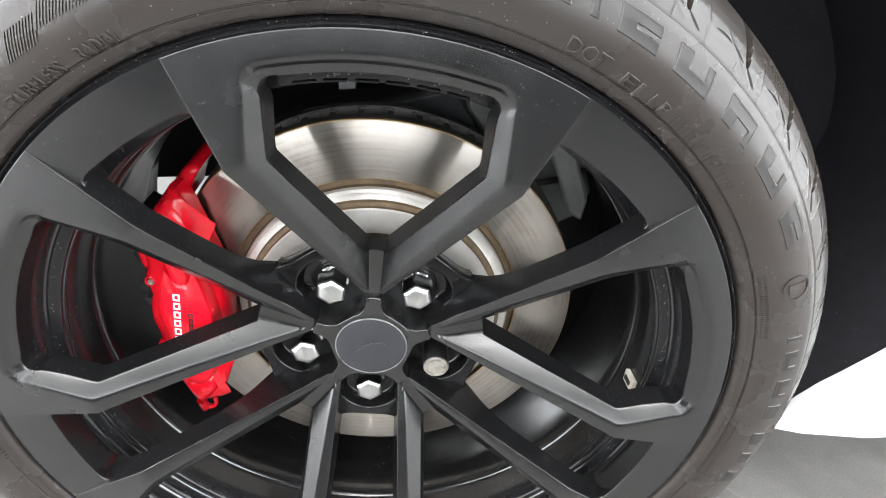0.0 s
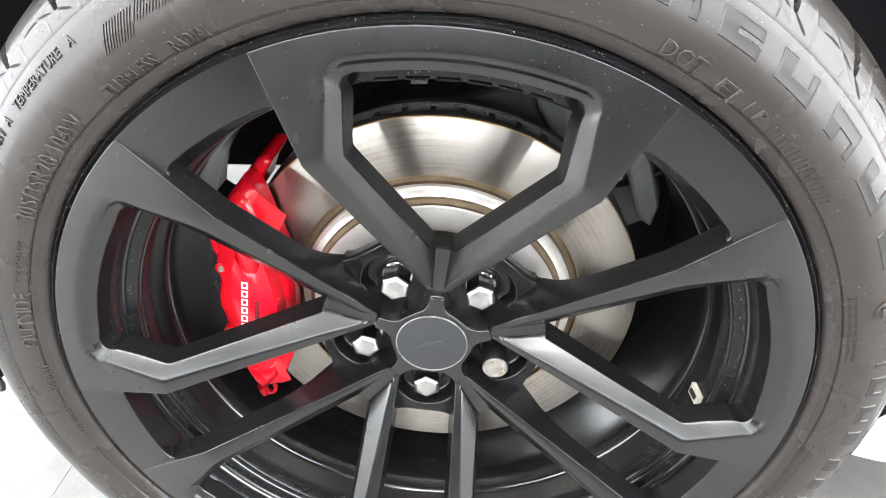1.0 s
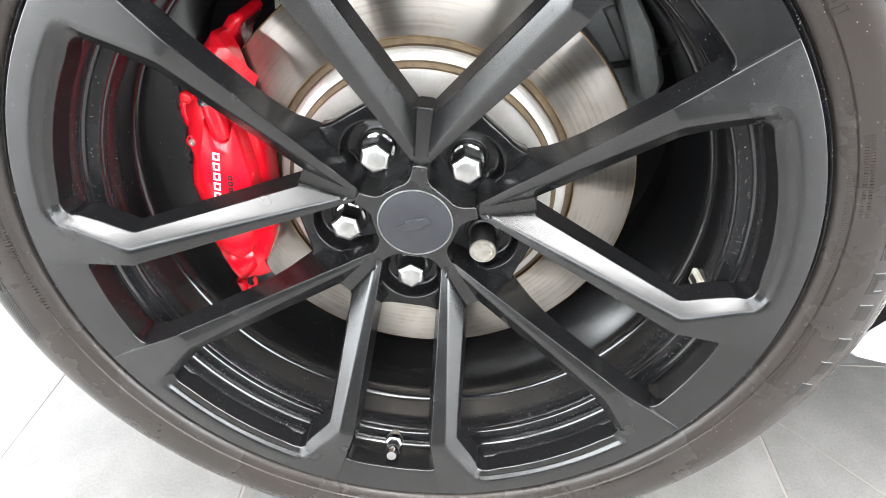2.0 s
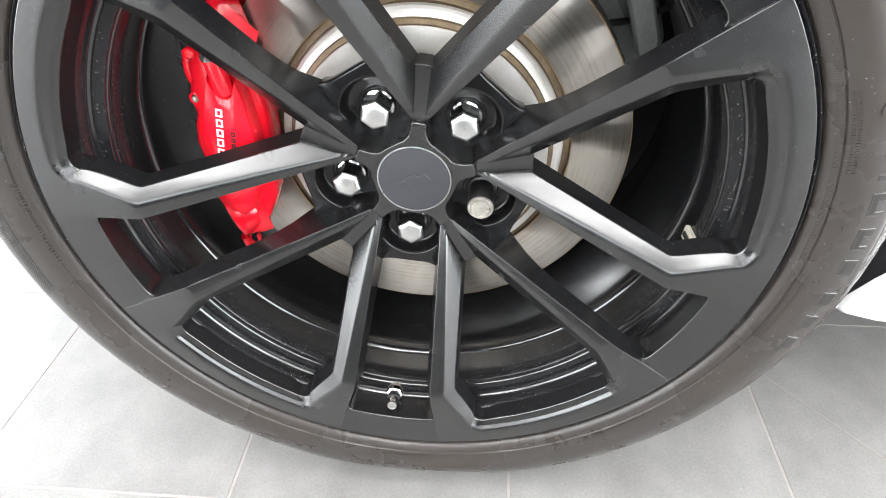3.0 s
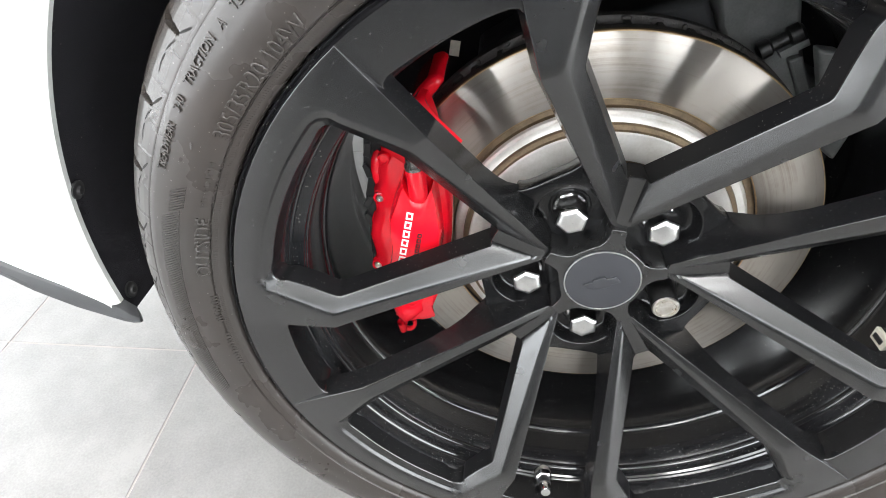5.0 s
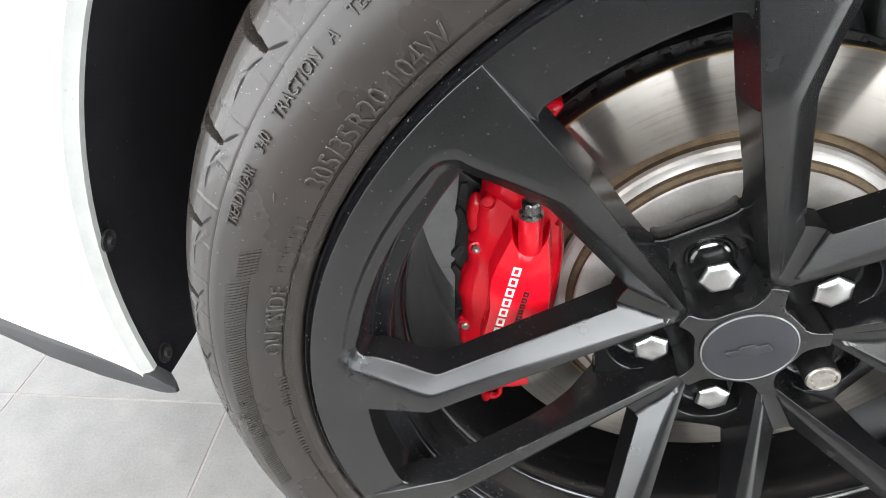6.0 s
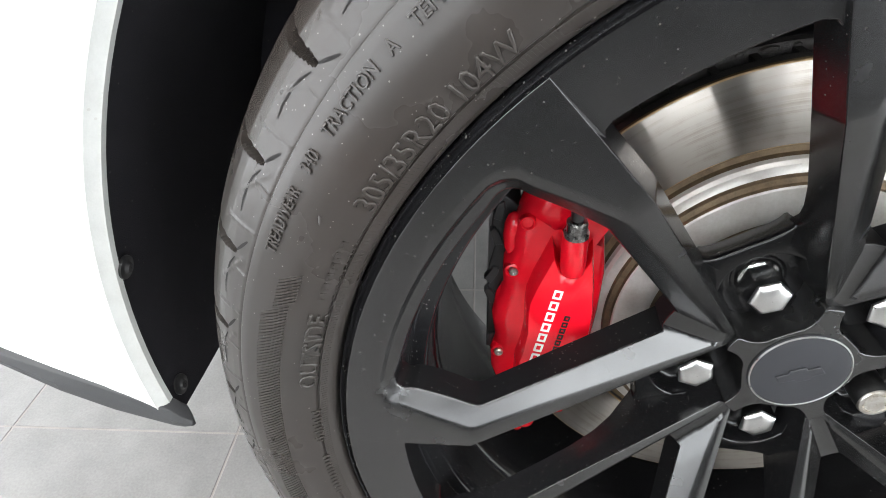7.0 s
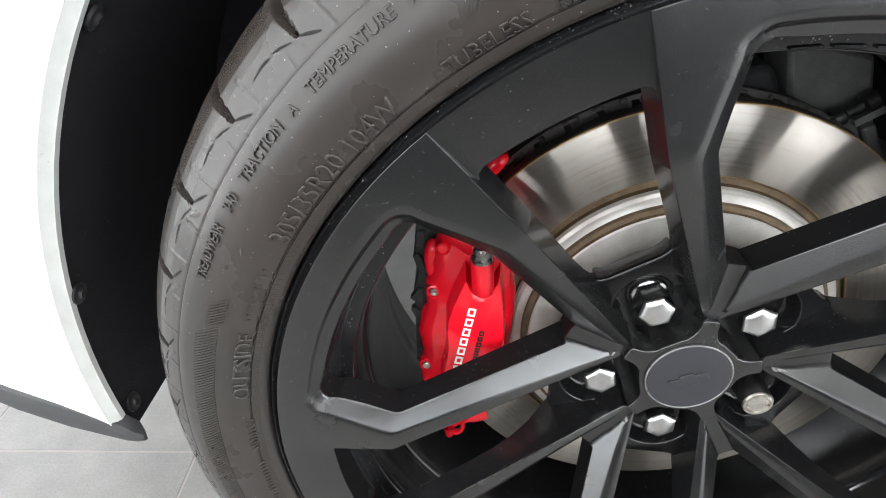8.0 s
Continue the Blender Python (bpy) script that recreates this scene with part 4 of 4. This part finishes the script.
cap = part("centre_cap", lathe("centre_cap", [(0.0306, 0.070), (0.0306, 0.0620), (0.0303, 0.0614), (0.0297, 0.0613), (0.0294, 0.0620), (0.0291, 0.0615), (0.0270, 0.0611), (0.015, 0.0606), (0.0002, 0.0604)], [CAP, NUT], [0, 1, 1, 1, 0, 0, 0, 0], seg=96), wheel, "charcoal round centre cap with thin bright ring")
part("emblem", prism("emblem", [(-0.013, -0.0032), (-0.0048, -0.0032), (-0.0040, -0.0055), (0.0052, -0.0055), (0.0060, -0.0032), (0.0135, -0.0032), (0.0115, 0.0032), (0.0042, 0.0032), (0.0032, 0.0055), (-0.0060, 0.0055), (-0.0067, 0.0032), (-0.015, 0.0032)], 0.0592, 0.0612, CAP, 20), cap, at=Matrix.Rotation(radians(-22), 4, "Y"), bevel=0.0005)

# valve
va = TURN_V + 180
v0 = Vector((0, 0.0400, 0.2415))
v1 = Vector((0, 0.0090, 0.2322))
vm = Matrix.Translation(v0) @ (v1 - v0).to_track_quat("Z", "Y").to_matrix().to_4x4() @ Matrix.Diagonal((1.25, 1.25, 1.0, 1.0))


def rod(name, rows, mats, which=None, seg=24, n6=()):
    verts, faces, idx = [], [], []
    for j, (r, z) in enumerate(rows):
        for i in range(seg):
            a = 2 * math.pi * i / seg
            k = 0.93 / max(0.93, math.cos((a % (math.pi / 3)) - math.pi / 6)) if j in n6 else 1
            verts.append((r * k * math.cos(a), r * k * math.sin(a), z))
    for j in range(len(rows) - 1):
        for i in range(seg):
            faces.append((j * seg + i, j * seg + (i + 1) % seg, (j + 1) * seg + (i + 1) % seg, (j + 1) * seg + i))
            idx.append(which[j] if which else 0)
    faces.append(tuple(range((len(rows) - 1) * seg, len(rows) * seg)))
    idx.append(which[-1] if which else 0)
    return mesh_of(name, verts, faces, mats, idx, 35)


valve = part("valve_stem", rod("valve_stem", [(0.0062, -0.004), (0.0062, 0.006), (0.0056, 0.0075)], [STEEL]), wheel, "metal tyre valve", at=about_axis(va) @ vm)
part("hex_collar", rod("hex_collar", [(0.0050, 0.0072), (0.0066, 0.0078), (0.0066, 0.0135), (0.0052, 0.0145)], [CHROME], n6=(0, 1, 2, 3), seg=36), valve, "silver hexagonal collar")
part("rubber_ring", rod("rubber_ring", [(0.0046, 0.0144), (0.0049, 0.0150), (0.0047, 0.0215), (0.0040, 0.0220)], [PIN]), valve, "black ring")
part("valve_cap", rod("valve_cap", [(0.0040, 0.0218), (0.0045, 0.0224), (0.0045, 0.0300), (0.0036, 0.0316), (0.0014, 0.0318)], [CHROME]), valve, "silver valve cap")

# balance weight stuck in the barrel
wa = -10.6
part("balance_weight", prism("balance_weight", [(-0.0055, -0.009), (0.0055, -0.0075), (0.0055, 0.009), (-0.0055, 0.0085)], -0.002, 0.0022, WEIGHT), wheel, "cream stick-on balance weight", at=about_axis(wa) @ pose(0, 0.0560, 0.2300) @ Matrix.Rotation(radians(86), 4, "X"), bevel=0.0008)
part("weight_slot", box("weight_slot", 0.004, 0.0012, 0.010, BLACK_INK), wheel, at=about_axis(wa) @ pose(0, 0.0560, 0.2300) @ Matrix.Rotation(radians(86), 4, "X") @ pose(0, -0.0026, 0))
# cast pads on the window's inner wall
for q in range(6):
        a = TURN_V - 10.5 + 4.2 * q
        part("cast_pad", box("cast_pad", 0.0135, 0.0040, 0.0012, SIDE), wheel, at=about_axis(a) @ pose(0, 0.0155, 0.2415))

# ---- brake disc ----
disc = thing("brake_disc", "ventilated steel brake disc with rusty edges", "brake disc", AXLE)
part("friction_plate", lathe("friction_plate", [(0.1296, 0.1300), (0.1296, 0.1188), (0.1308, 0.1180), (0.1798, 0.1180), (0.1808, 0.1186), (0.1812, 0.1205), (0.1812, 0.1285), (0.1790, 0.1300)], [DISC, EDGE, CAST], [2, 1, 0, 1, 1, 2, 2], seg=240, smooth=40), disc, "turned bright friction ring")
part("back_plate", lathe("back_plate", [(0.1300, 0.1440), (0.1800, 0.1440), (0.1822, 0.1455), (0.1822, 0.1530), (0.1790, 0.1540), (0.13, 0.1540)], [CAST], seg=200), disc, "dark iron rear ring")
vane = box("cooling_vane", 0.0045, 0.0150, 0.043, CAST)
for q in range(48):
    part("cooling_vane", vane, disc, at=Matrix.Rotation(radians(7.5 * q), 4, "Y") @ pose(0, 0.1370, 0.1580))
for q in range(60):
    a = 6.0 * q + 1.3 * math.sin(q * 7.1)
    part("cast_lug", lathe("cast_lug", [(0.0002, -0.0018), (0.0030, -0.0014), (0.0044, 0.0)], [CAST], seg=10) if q == 0 else bpy.data.meshes["cast_lug"], disc, at=Matrix.Rotation(radians(a), 4, "Y") @ pose(0.0006 * math.sin(q * 3.7), 0.1445, 0.1800 + 0.0008 * math.sin(q * 5.3)) @ Matrix.Diagonal((1.0 + 0.5 * math.sin(q * 2.3), 1.0, 0.55, 1.0)))
part("hat", lathe("hat", [(0.1310, 0.1235), (0.1300, 0.1222), (0.1240, 0.1215), (0.1232, 0.1180), (0.1222, 0.1150), (0.1200, 0.1132), (0.1160, 0.1126), (0.1146, 0.1118), (0.1138, 0.1090), (0.1104, 0.1080), (0.1098, 0.1056), (0.1088, 0.1046), (0.1072, 0.1044), (0.0880, 0.1044), (0.0868, 0.1048), (0.0860, 0.1062), (0.0800, 0.1074), (0.04, 0.1078)], [HAT, RUST], [1, 1, 1, 0, 0, 0, 0, 1, 1, 1, 0, 0, 0, 0, 0, 1, 1], seg=200, smooth=30), disc, "stepped grey disc hat with rust rings")

# ---- brake caliper ----
caliper = thing("brake_caliper", "glossy red fixed brake caliper over the disc edge", "brake caliper")
CAL = [(-0.148, 0.486), (-0.153, 0.480), (-0.163, 0.469), (-0.173, 0.455), (-0.179, 0.440), (-0.1825, 0.427), (-0.1820, 0.419), (-0.1862, 0.408), (-0.1868, 0.397), (-0.1858, 0.388), (-0.1900, 0.376), (-0.1930, 0.362), (-0.1915, 0.350), (-0.1900, 0.342), (-0.1928, 0.330), (-0.1925, 0.313), (-0.1880, 0.297),
       (-0.1820, 0.286), (-0.1790, 0.276), (-0.1785, 0.268), (-0.1745, 0.2625), (-0.1700, 0.2625), (-0.164, 0.2665), (-0.1560, 0.2665), (-0.1465, 0.275), (-0.1390, 0.290), (-0.1310, 0.308), (-0.1245, 0.340), (-0.1225, 0.368), (-0.1220, 0.400), (-0.1250, 0.422), (-0.1310, 0.446), (-0.1365, 0.470), (-0.1420, 0.485)]


def caliper_body():
    """Outline drawn in towards its spine and swelling outwards in steps."""
    n = len(CAL)
    layers = [(0.97, 0.114), (1.0, 0.1000), (0.985, 0.0940), (0.93, 0.0905), (0.84, 0.0880), (0.72, 0.0865), (0.45, 0.0855), (0.10, 0.0850)]
    verts, faces = [], []
    for k, y in layers:
        for x, z in CAL:
            # the spine runs parallel to the disc's rim
            a = math.atan2(z - HUB, x)
            cx, cz = 0.154 * math.cos(a), HUB + 0.154 * math.sin(a)
            verts.append((cx + (x - cx) * k, y, cz + (z - cz) * k))
    for j in range(len(layers) - 1):
        for i in range(n):
            faces.append((j * n + i, j * n + (i + 1) % n, (j + 1) * n + (i + 1) % n, (j + 1) * n + i))
    faces.append(tuple(range((len(layers) - 1) * n, len(layers) * n)))
    return mesh_of("housing", verts, faces, [RED], None, 50)


housing = part("housing", caliper_body(), caliper, "glossy red lacquered housing")


def swell(name, outline, y_base, y_top, steps=5, power=0.5, smooth=60):
    """A rounded boss over an outline."""
    n = len(outline)
    cx, cz = sum(p[0] for p in outline) / n, sum(p[1] for p in outline) / n
    verts, faces = [], []
    for j in range(steps + 1):
        f = j / steps
        k = math.cos(f * math.pi / 2 * 0.82)
        y = y_base + (y_top - y_base) * math.sin(f * math.pi / 2) ** (2 * power)
        for x, z in outline:
            verts.append((cx + (x - cx) * k, y, cz + (z - cz) * k))
    for j in range(steps):
        for i in range(n):
            faces.append((j * n + i, j * n + (i + 1) % n, (j + 1) * n + (i + 1) % n, (j + 1) * n + i))
    faces.append(tuple(range(steps * n, (steps + 1) * n)))
    return mesh_of(name, verts, faces, [RED], None, smooth)


# raised face that carries the print
FACE = [(-0.1582, 0.4285), (-0.1556, 0.4215), (-0.1530, 0.4150), (-0.1490, 0.4120), (-0.1450, 0.4120), (-0.1412, 0.4150), (-0.1382, 0.4215), (-0.1354, 0.4275), (-0.1338, 0.4180), (-0.1322, 0.4050), (-0.1302, 0.3820), (-0.1305, 0.3660), (-0.1340, 0.3450), (-0.1390, 0.3250),
        (-0.1470, 0.3050), (-0.1570, 0.2970), (-0.1680, 0.3020), (-0.1755, 0.3200), (-0.1750, 0.3380), (-0.1722, 0.3510), (-0.1705, 0.3660), (-0.1712, 0.3790), (-0.1706, 0.3920), (-0.1672, 0.4040), (-0.1624, 0.4170)]
fv, ff = [], []
nf = len(FACE)
for k, y in ((1.07, 0.0900), (1.01, 0.0765), (0.985, 0.0732), (0.945, 0.0708), (0.72, 0.0696), (0.4, 0.0692)):
    for x, z in FACE:
        fv.append((-0.152 + (x + 0.152) * k, y, 0.362 + (z - 0.362) * k))
for j in range(5):
    for i in range(nf):
        ff.append((j * nf + i, j * nf + (i + 1) % nf, (j + 1) * nf + (i + 1) % nf, (j + 1) * nf + i))
ff.append(tuple(range(5 * nf, 6 * nf)))
part("raised_face", mesh_of("raised_face", fv, ff, [RED], None, 50), caliper, "raised smooth red face")
# bridge boss with its bolt
bx = Vector((-0.1480, 0.066, 0.4475))
bd = Vector((0.002, 0.004, -0.042)).normalized()
bt = Matrix.Translation(bx) @ bd.to_track_quat("Z", "Y").to_matrix().to_4x4() @ Matrix.Scale(0.82, 4)
part("bolt_boss", rod("bolt_boss", [(0.0084, 0.001), (0.0094, 0.003), (0.0094, 0.032), (0.0084, 0.038), (0.003, 0.041)], [RED]), caliper, "red cylindrical bolt boss", at=Matrix.Translation((0, 0.004, 0)) @ bt @ pose(0, 0, 0.002))
bolt = part("bridge_bolt", rod("bridge_bolt", [(0.0086, 0.003), (0.0086, 0.0), (0.0074, -0.0010), (0.0074, -0.0085), (0.0062, -0.0098), (0.0048, -0.0100)], [BOLT_STEEL], n6=(2, 3, 4), seg=36), caliper, "dark steel hexagonal bridge bolt", at=bt)
part("bolt_shank", rod("bolt_shank", [(0.0045, -0.011), (0.0045, -0.022), (0.0030, -0.024)], [PIN]), bolt)
bridge = [(-0.160, 0.462), (-0.156, 0.474), (-0.150, 0.483), (-0.141, 0.493), (-0.134, 0.495), (-0.129, 0.491), (-0.134, 0.483), (-0.138, 0.479), (-0.142, 0.471), (-0.147, 0.458)]
part("top_bridge", prism("top_bridge", bridge, 0.113, 0.165, RED, 40, inset=0.004), caliper, "red cast top bridge over the disc edge", bevel=0.003)
part("bridge_web", swell("bridge_web", [(-0.139, 0.474), (-0.152, 0.479), (-0.172, 0.460), (-0.178, 0.446), (-0.158, 0.430), (-0.139, 0.436), (-0.134, 0.454)], 0.100, 0.0800, 5), caliper, "red cast shoulder")
part("bleed_nub", rod("bleed_nub", [(0.0050, 0.0), (0.0042, 0.006), (0.0036, 0.012), (0.0022, 0.014)], [RED]), caliper, at=pose(-0.1705, 0.090, 0.2610, 186, 0, 0))
part("lower_lug", swell("lower_lug", [(-0.184, 0.300), (-0.176, 0.272), (-0.168, 0.260), (-0.158, 0.268), (-0.146, 0.282), (-0.148, 0.300), (-0.165, 0.306)], 0.098, 0.0790, 5), caliper, "red cast lower lug")
for cx, cz in ((-0.181, 0.424), (-0.185, 0.368)):
    o = [(cx + 0.0085 * math.cos(radians(30 * i)) * 0.75, cz + 0.017 * math.sin(radians(30 * i))) for i in range(12)]
    part("piston_swell", swell("piston_swell", o, 0.098, 0.0915, 5), caliper, "soft red swelling over a piston")
for cx, cz in ((-0.1735, 0.441), (-0.1475, 0.4735)):
    part("cast_ring", lathe("cast_ring", [(0.0050, 0.004), (0.0048, 0.0), (0.0040, -0.0006), (0.0034, 0.0), (0.0032, 0.0008), (0.0003, 0.001)], [RED], seg=24), caliper, at=pose(cx, 0.0835 if cz < 0.46 else 0.0890, cz))
for cx, cz in ((-0.1800, 0.4025), (-0.1872, 0.3322)):
    s_ = part("pin_screw", lathe("pin_screw", [(0.0030, 0.006), (0.0030, 0.0), (0.0024, -0.0008), (0.0010, -0.0009), (0.0002, -0.0002)], [STEEL], seg=20), caliper, "small steel pin", at=pose(cx, 0.0870, cz))
    part("pin_collar", lathe("pin_collar", [(0.0060, 0.006), (0.0055, 0.0010), (0.0042, 0.0004), (0.0034, 0.0016)], [RED], seg=20), caliper, at=pose(cx, 0.0870, cz))
# printed maker's marks as plain blocks
def print_row(name, mat, n, p0, p1, high, stroke, label):
    """A row of hollow printed marks along a line."""
    run = p1 - p0
    a, b, e = run.length / n * 0.37, high / 2, stroke
    v, f = [], []
    for x0, x1, z0, z1 in ((-a, -a + e, -b, b), (a - e, a, -b, b), (-a + e, a - e, -b, -b + e), (-a + e, a - e, b - e, b)):
        k = len(v)
        v += [(x, y, z) for y in (-0.0003, 0.0003) for x, z in ((x0, z0), (x1, z0), (x1, z1), (x0, z1))]
        f += [tuple(k + q for q in t) for t in ((0, 1, 2, 3), (7, 6, 5, 4), (0, 4, 5, 1), (1, 5, 6, 2), (2, 6, 7, 3), (3, 7, 4, 0))]
    me = mesh_of(name, v, f, mat, None, 0)
    for i in range(n):
        c = p0 + run * ((i + 0.5) / n)
        part(name, me, caliper, label if i == 0 else "", at=pose(c.x, 0.0690, c.z) @ Matrix.Rotation(-math.atan2(run.z, run.x), 4, "Y"))


print_row("white_mark", WHITE_INK, 9, Vector((-0.1685, 0, 0.3245)), Vector((-0.1530, 0, 0.4040)), 0.0054, 0.0013, "white printed mark")
print_row("black_mark", BLACK_INK, 6, Vector((-0.1520, 0, 0.3520)), Vector((-0.1462, 0, 0.3835)), 0.0036, 0.0010, "black printed mark")
# bleed hose eye under the lower end
eye_v, eye_f = [], []
for i in range(15):
    t = radians(150 + 240 * i / 14)
    c = Vector((-0.1650 + 0.0060 * math.cos(t), 0.0935, 0.2570 + 0.0080 * math.sin(t)))
    for q in range(10):
        w1 = 2 * math.pi * q / 10
        d = 0.0019 * math.cos(w1)
        eye_v.append((c.x + d * math.cos(t), c.y + 0.0030 * math.sin(w1), c.z + d * math.sin(t)))
for i in range(14):
    for q in range(10):
        eye_f.append((i * 10 + q, i * 10 + (q + 1) % 10, i * 10 + 10 + (q + 1) % 10, i * 10 + 10 + q))
part("hose_eye", mesh_of("hose_eye", eye_v, eye_f, RED, None, 60), caliper, "small red cast eye")
part("pad_carrier", prism("pad_carrier", [(-0.192, 0.452), (-0.1945, 0.425), (-0.192, 0.410), (-0.1955, 0.395), (-0.196, 0.330), (-0.188, 0.30), (-0.180, 0.33), (-0.176, 0.44)], 0.104, 0.160, PIN), caliper, "black pad spring and carrier", bevel=0.001)
tab = prism("pad_tab", [(-0.0030, -0.0060), (0.0026, -0.0070), (0.0030, 0.0020), (0.0012, 0.0068), (-0.0026, 0.0052)], -0.0030, 0.0030, PIN, inset=0.0006)
for tx, tz, ta in ((-0.1895, 0.438, 12), (-0.1912, 0.419, -18), (-0.1928, 0.389, 30), (-0.1938, 0.371, -25), (-0.1925, 0.330, 6)):
    part("pad_tab", tab, caliper, "small black spring tab" if ta == 12 else "", at=pose(tx, 0.1045, tz, 0, ta, 0))

# ---- suspension behind the disc ----
arm = thing("suspension_arm", "grey cast alloy suspension arm behind the disc", "suspension arm")
part("arm_blade", prism("arm_blade", [(0.150, 0.500), (0.168, 0.498), (0.186, 0.470), (0.200, 0.428), (0.196, 0.405), (0.182, 0.415), (0.170, 0.452)], 0.165, 0.180, ALLOY), arm, bevel=0.003)
part("arm_body", prism("arm_body", [(0.080, 0.52), (0.110, 0.47), (0.10, 0.36), (-0.1, 0.36), (-0.11, 0.47), (-0.06, 0.50), (0.0, 0.505)], 0.225, 0.280, TRIM), arm, bevel=0.006)
knuckle = part("knuckle", prism("knuckle", [(0.078, 0.545), (0.146, 0.530), (0.158, 0.492), (0.172, 0.462), (0.204, 0.448), (0.216, 0.412), (0.205, 0.385), (0.178, 0.372), (0.150, 0.392), (0.126, 0.430), (0.108, 0.470), (0.090, 0.500)], 0.212, 0.262, ALLOY), arm, "grey cast wheel carrier", bevel=0.004)
part("rib", prism("rib", [(0.150, 0.476), (0.160, 0.480), (0.200, 0.412), (0.192, 0.406)], 0.204, 0.216, ALLOY), knuckle, bevel=0.002)
joint = part("ball_joint", rod("ball_joint", [(0.004, 0.0), (0.0075, 0.002), (0.0075, 0.010), (0.0055, 0.012), (0.0055, 0.024), (0.0085, 0.026), (0.0085, 0.034), (0.005, 0.037)], [DARK_STEEL], n6=(5, 6)), arm, "dark steel ball joint bolt", at=pose(0.120, 0.200, 0.484, 0, 58, 0))
part("joint_clip", box("joint_clip", 0.006, 0.008, 0.022, ALLOY), joint, at=pose(0.010, 0, 0.026))
hose_v, hose_f = [], []
for i in range(13):
    f = i / 12
    c = Vector((0.135 + 0.105 * f, 0.196 + 0.012 * f, 0.432 + 0.030 * f - 0.012 * math.sin(f * math.pi)))
    for q in range(10):
        t = 2 * math.pi * q / 10
        hose_v.append((c.x + 0.001 * math.cos(t), c.y + 0.0034 * math.cos(t), c.z + 0.0034 * math.sin(t)))
for i in range(12):
    for q in range(10):
        hose_f.append((i * 10 + q, i * 10 + (q + 1) % 10, i * 10 + 10 + (q + 1) % 10, i * 10 + 10 + q))
part("hose", mesh_of("hose", hose_v, hose_f, PIN, None, 60), arm, "thin black rubber hose")
part("paper_tag", box("paper_tag", 0.0085, 0.001, 0.013, WEIGHT), arm, "small pale tag", at=pose(-0.128, 0.199, 0.484, 0, 8, 0))
part("bracket", box("bracket", 0.014, 0.012, 0.05, ALLOY), arm, at=pose(-0.016, 0.195, 0.555))
part("bracket", box("bracket", 0.008, 0.012, 0.035, ALLOY), arm, at=pose(0.036, 0.195, 0.552))
# a faint pale line across the floor
la, lb = Vector((0.410, 0.186, 0.0)), Vector((0.545, 0.028, 0.0))
ln_ = part("pale_line", box("pale_line", (lb - la).length, 0.0013, 0.0006, GROUT), floor, "faint pale line on the tiles")
ln_.matrix_parent_inverse = floor.matrix_basis.inverted()
ln_.matrix_basis = Matrix.Translation((la + lb) / 2 + Vector((0, 0, 0.0001))) @ Matrix.Rotation(math.atan2(lb.y - la.y, lb.x - la.x), 4, "Z")
# ---- floor tiles ----
TP = 0.3015
X0, Y0 = 0.0955, -0.034
tw = TP - 0.0022
tv = []
for (k, z) in ((1, -0.0045), (1, -0.0008), (0.9955, 0.0)):
    for sx, sy in ((-1, -1), (1, -1), (1, 1), (-1, 1)):
        tv.append((sx * tw / 2 * k, sy * tw / 2 * k, z))
tile_me = mesh_of("tile", tv, [(0, 1, 5, 4), (1, 2, 6, 5), (2, 3, 7, 6), (3, 0, 4, 7), (4, 5, 9, 8), (5, 6, 10, 9), (6, 7, 11, 10), (7, 4, 8, 11), (8, 9, 10, 11)], [TILE], None, 0)
SK = Matrix.Rotation(radians(0.7), 4, "Z")
near, rest_v, rest_f = 0, [], []
for i in range(-13, 13):
    for j in range(-13, 14):
        m = pose(X0, Y0, 0) @ SK @ pose((i + 0.5) * TP, (j + 0.5) * TP, 0)
        c = m.translation
        if abs(c.x) > ROOM - 0.3 or abs(c.y) > ROOM - 0.3:
            continue
        if abs(c.x + 0.1) < 2.0 and -1.2 < c.y < 3.0 and near < 200:
            near += 1
            o = part("tile", tile_me, floor)
            o.matrix_parent_inverse = floor.matrix_basis.inverted()
            o.matrix_basis = m
        else:
            k = len(rest_v)
            rest_v += [m @ Vector(v) for v in tv]
            rest_f += [tuple(k + q for q in f) for f in ((0, 1, 5, 4), (1, 2, 6, 5), (2, 3, 7, 6), (3, 0, 4, 7), (8, 9, 10, 11), (4, 5, 9, 8), (5, 6, 10, 9), (6, 7, 11, 10), (7, 4, 8, 11))]
far = part("far_tiles", mesh_of("far_tiles", rest_v, rest_f, [TILE], None, 0), floor)
far.matrix_parent_inverse = floor.matrix_basis.inverted()
tagged(far, kind="stuff")
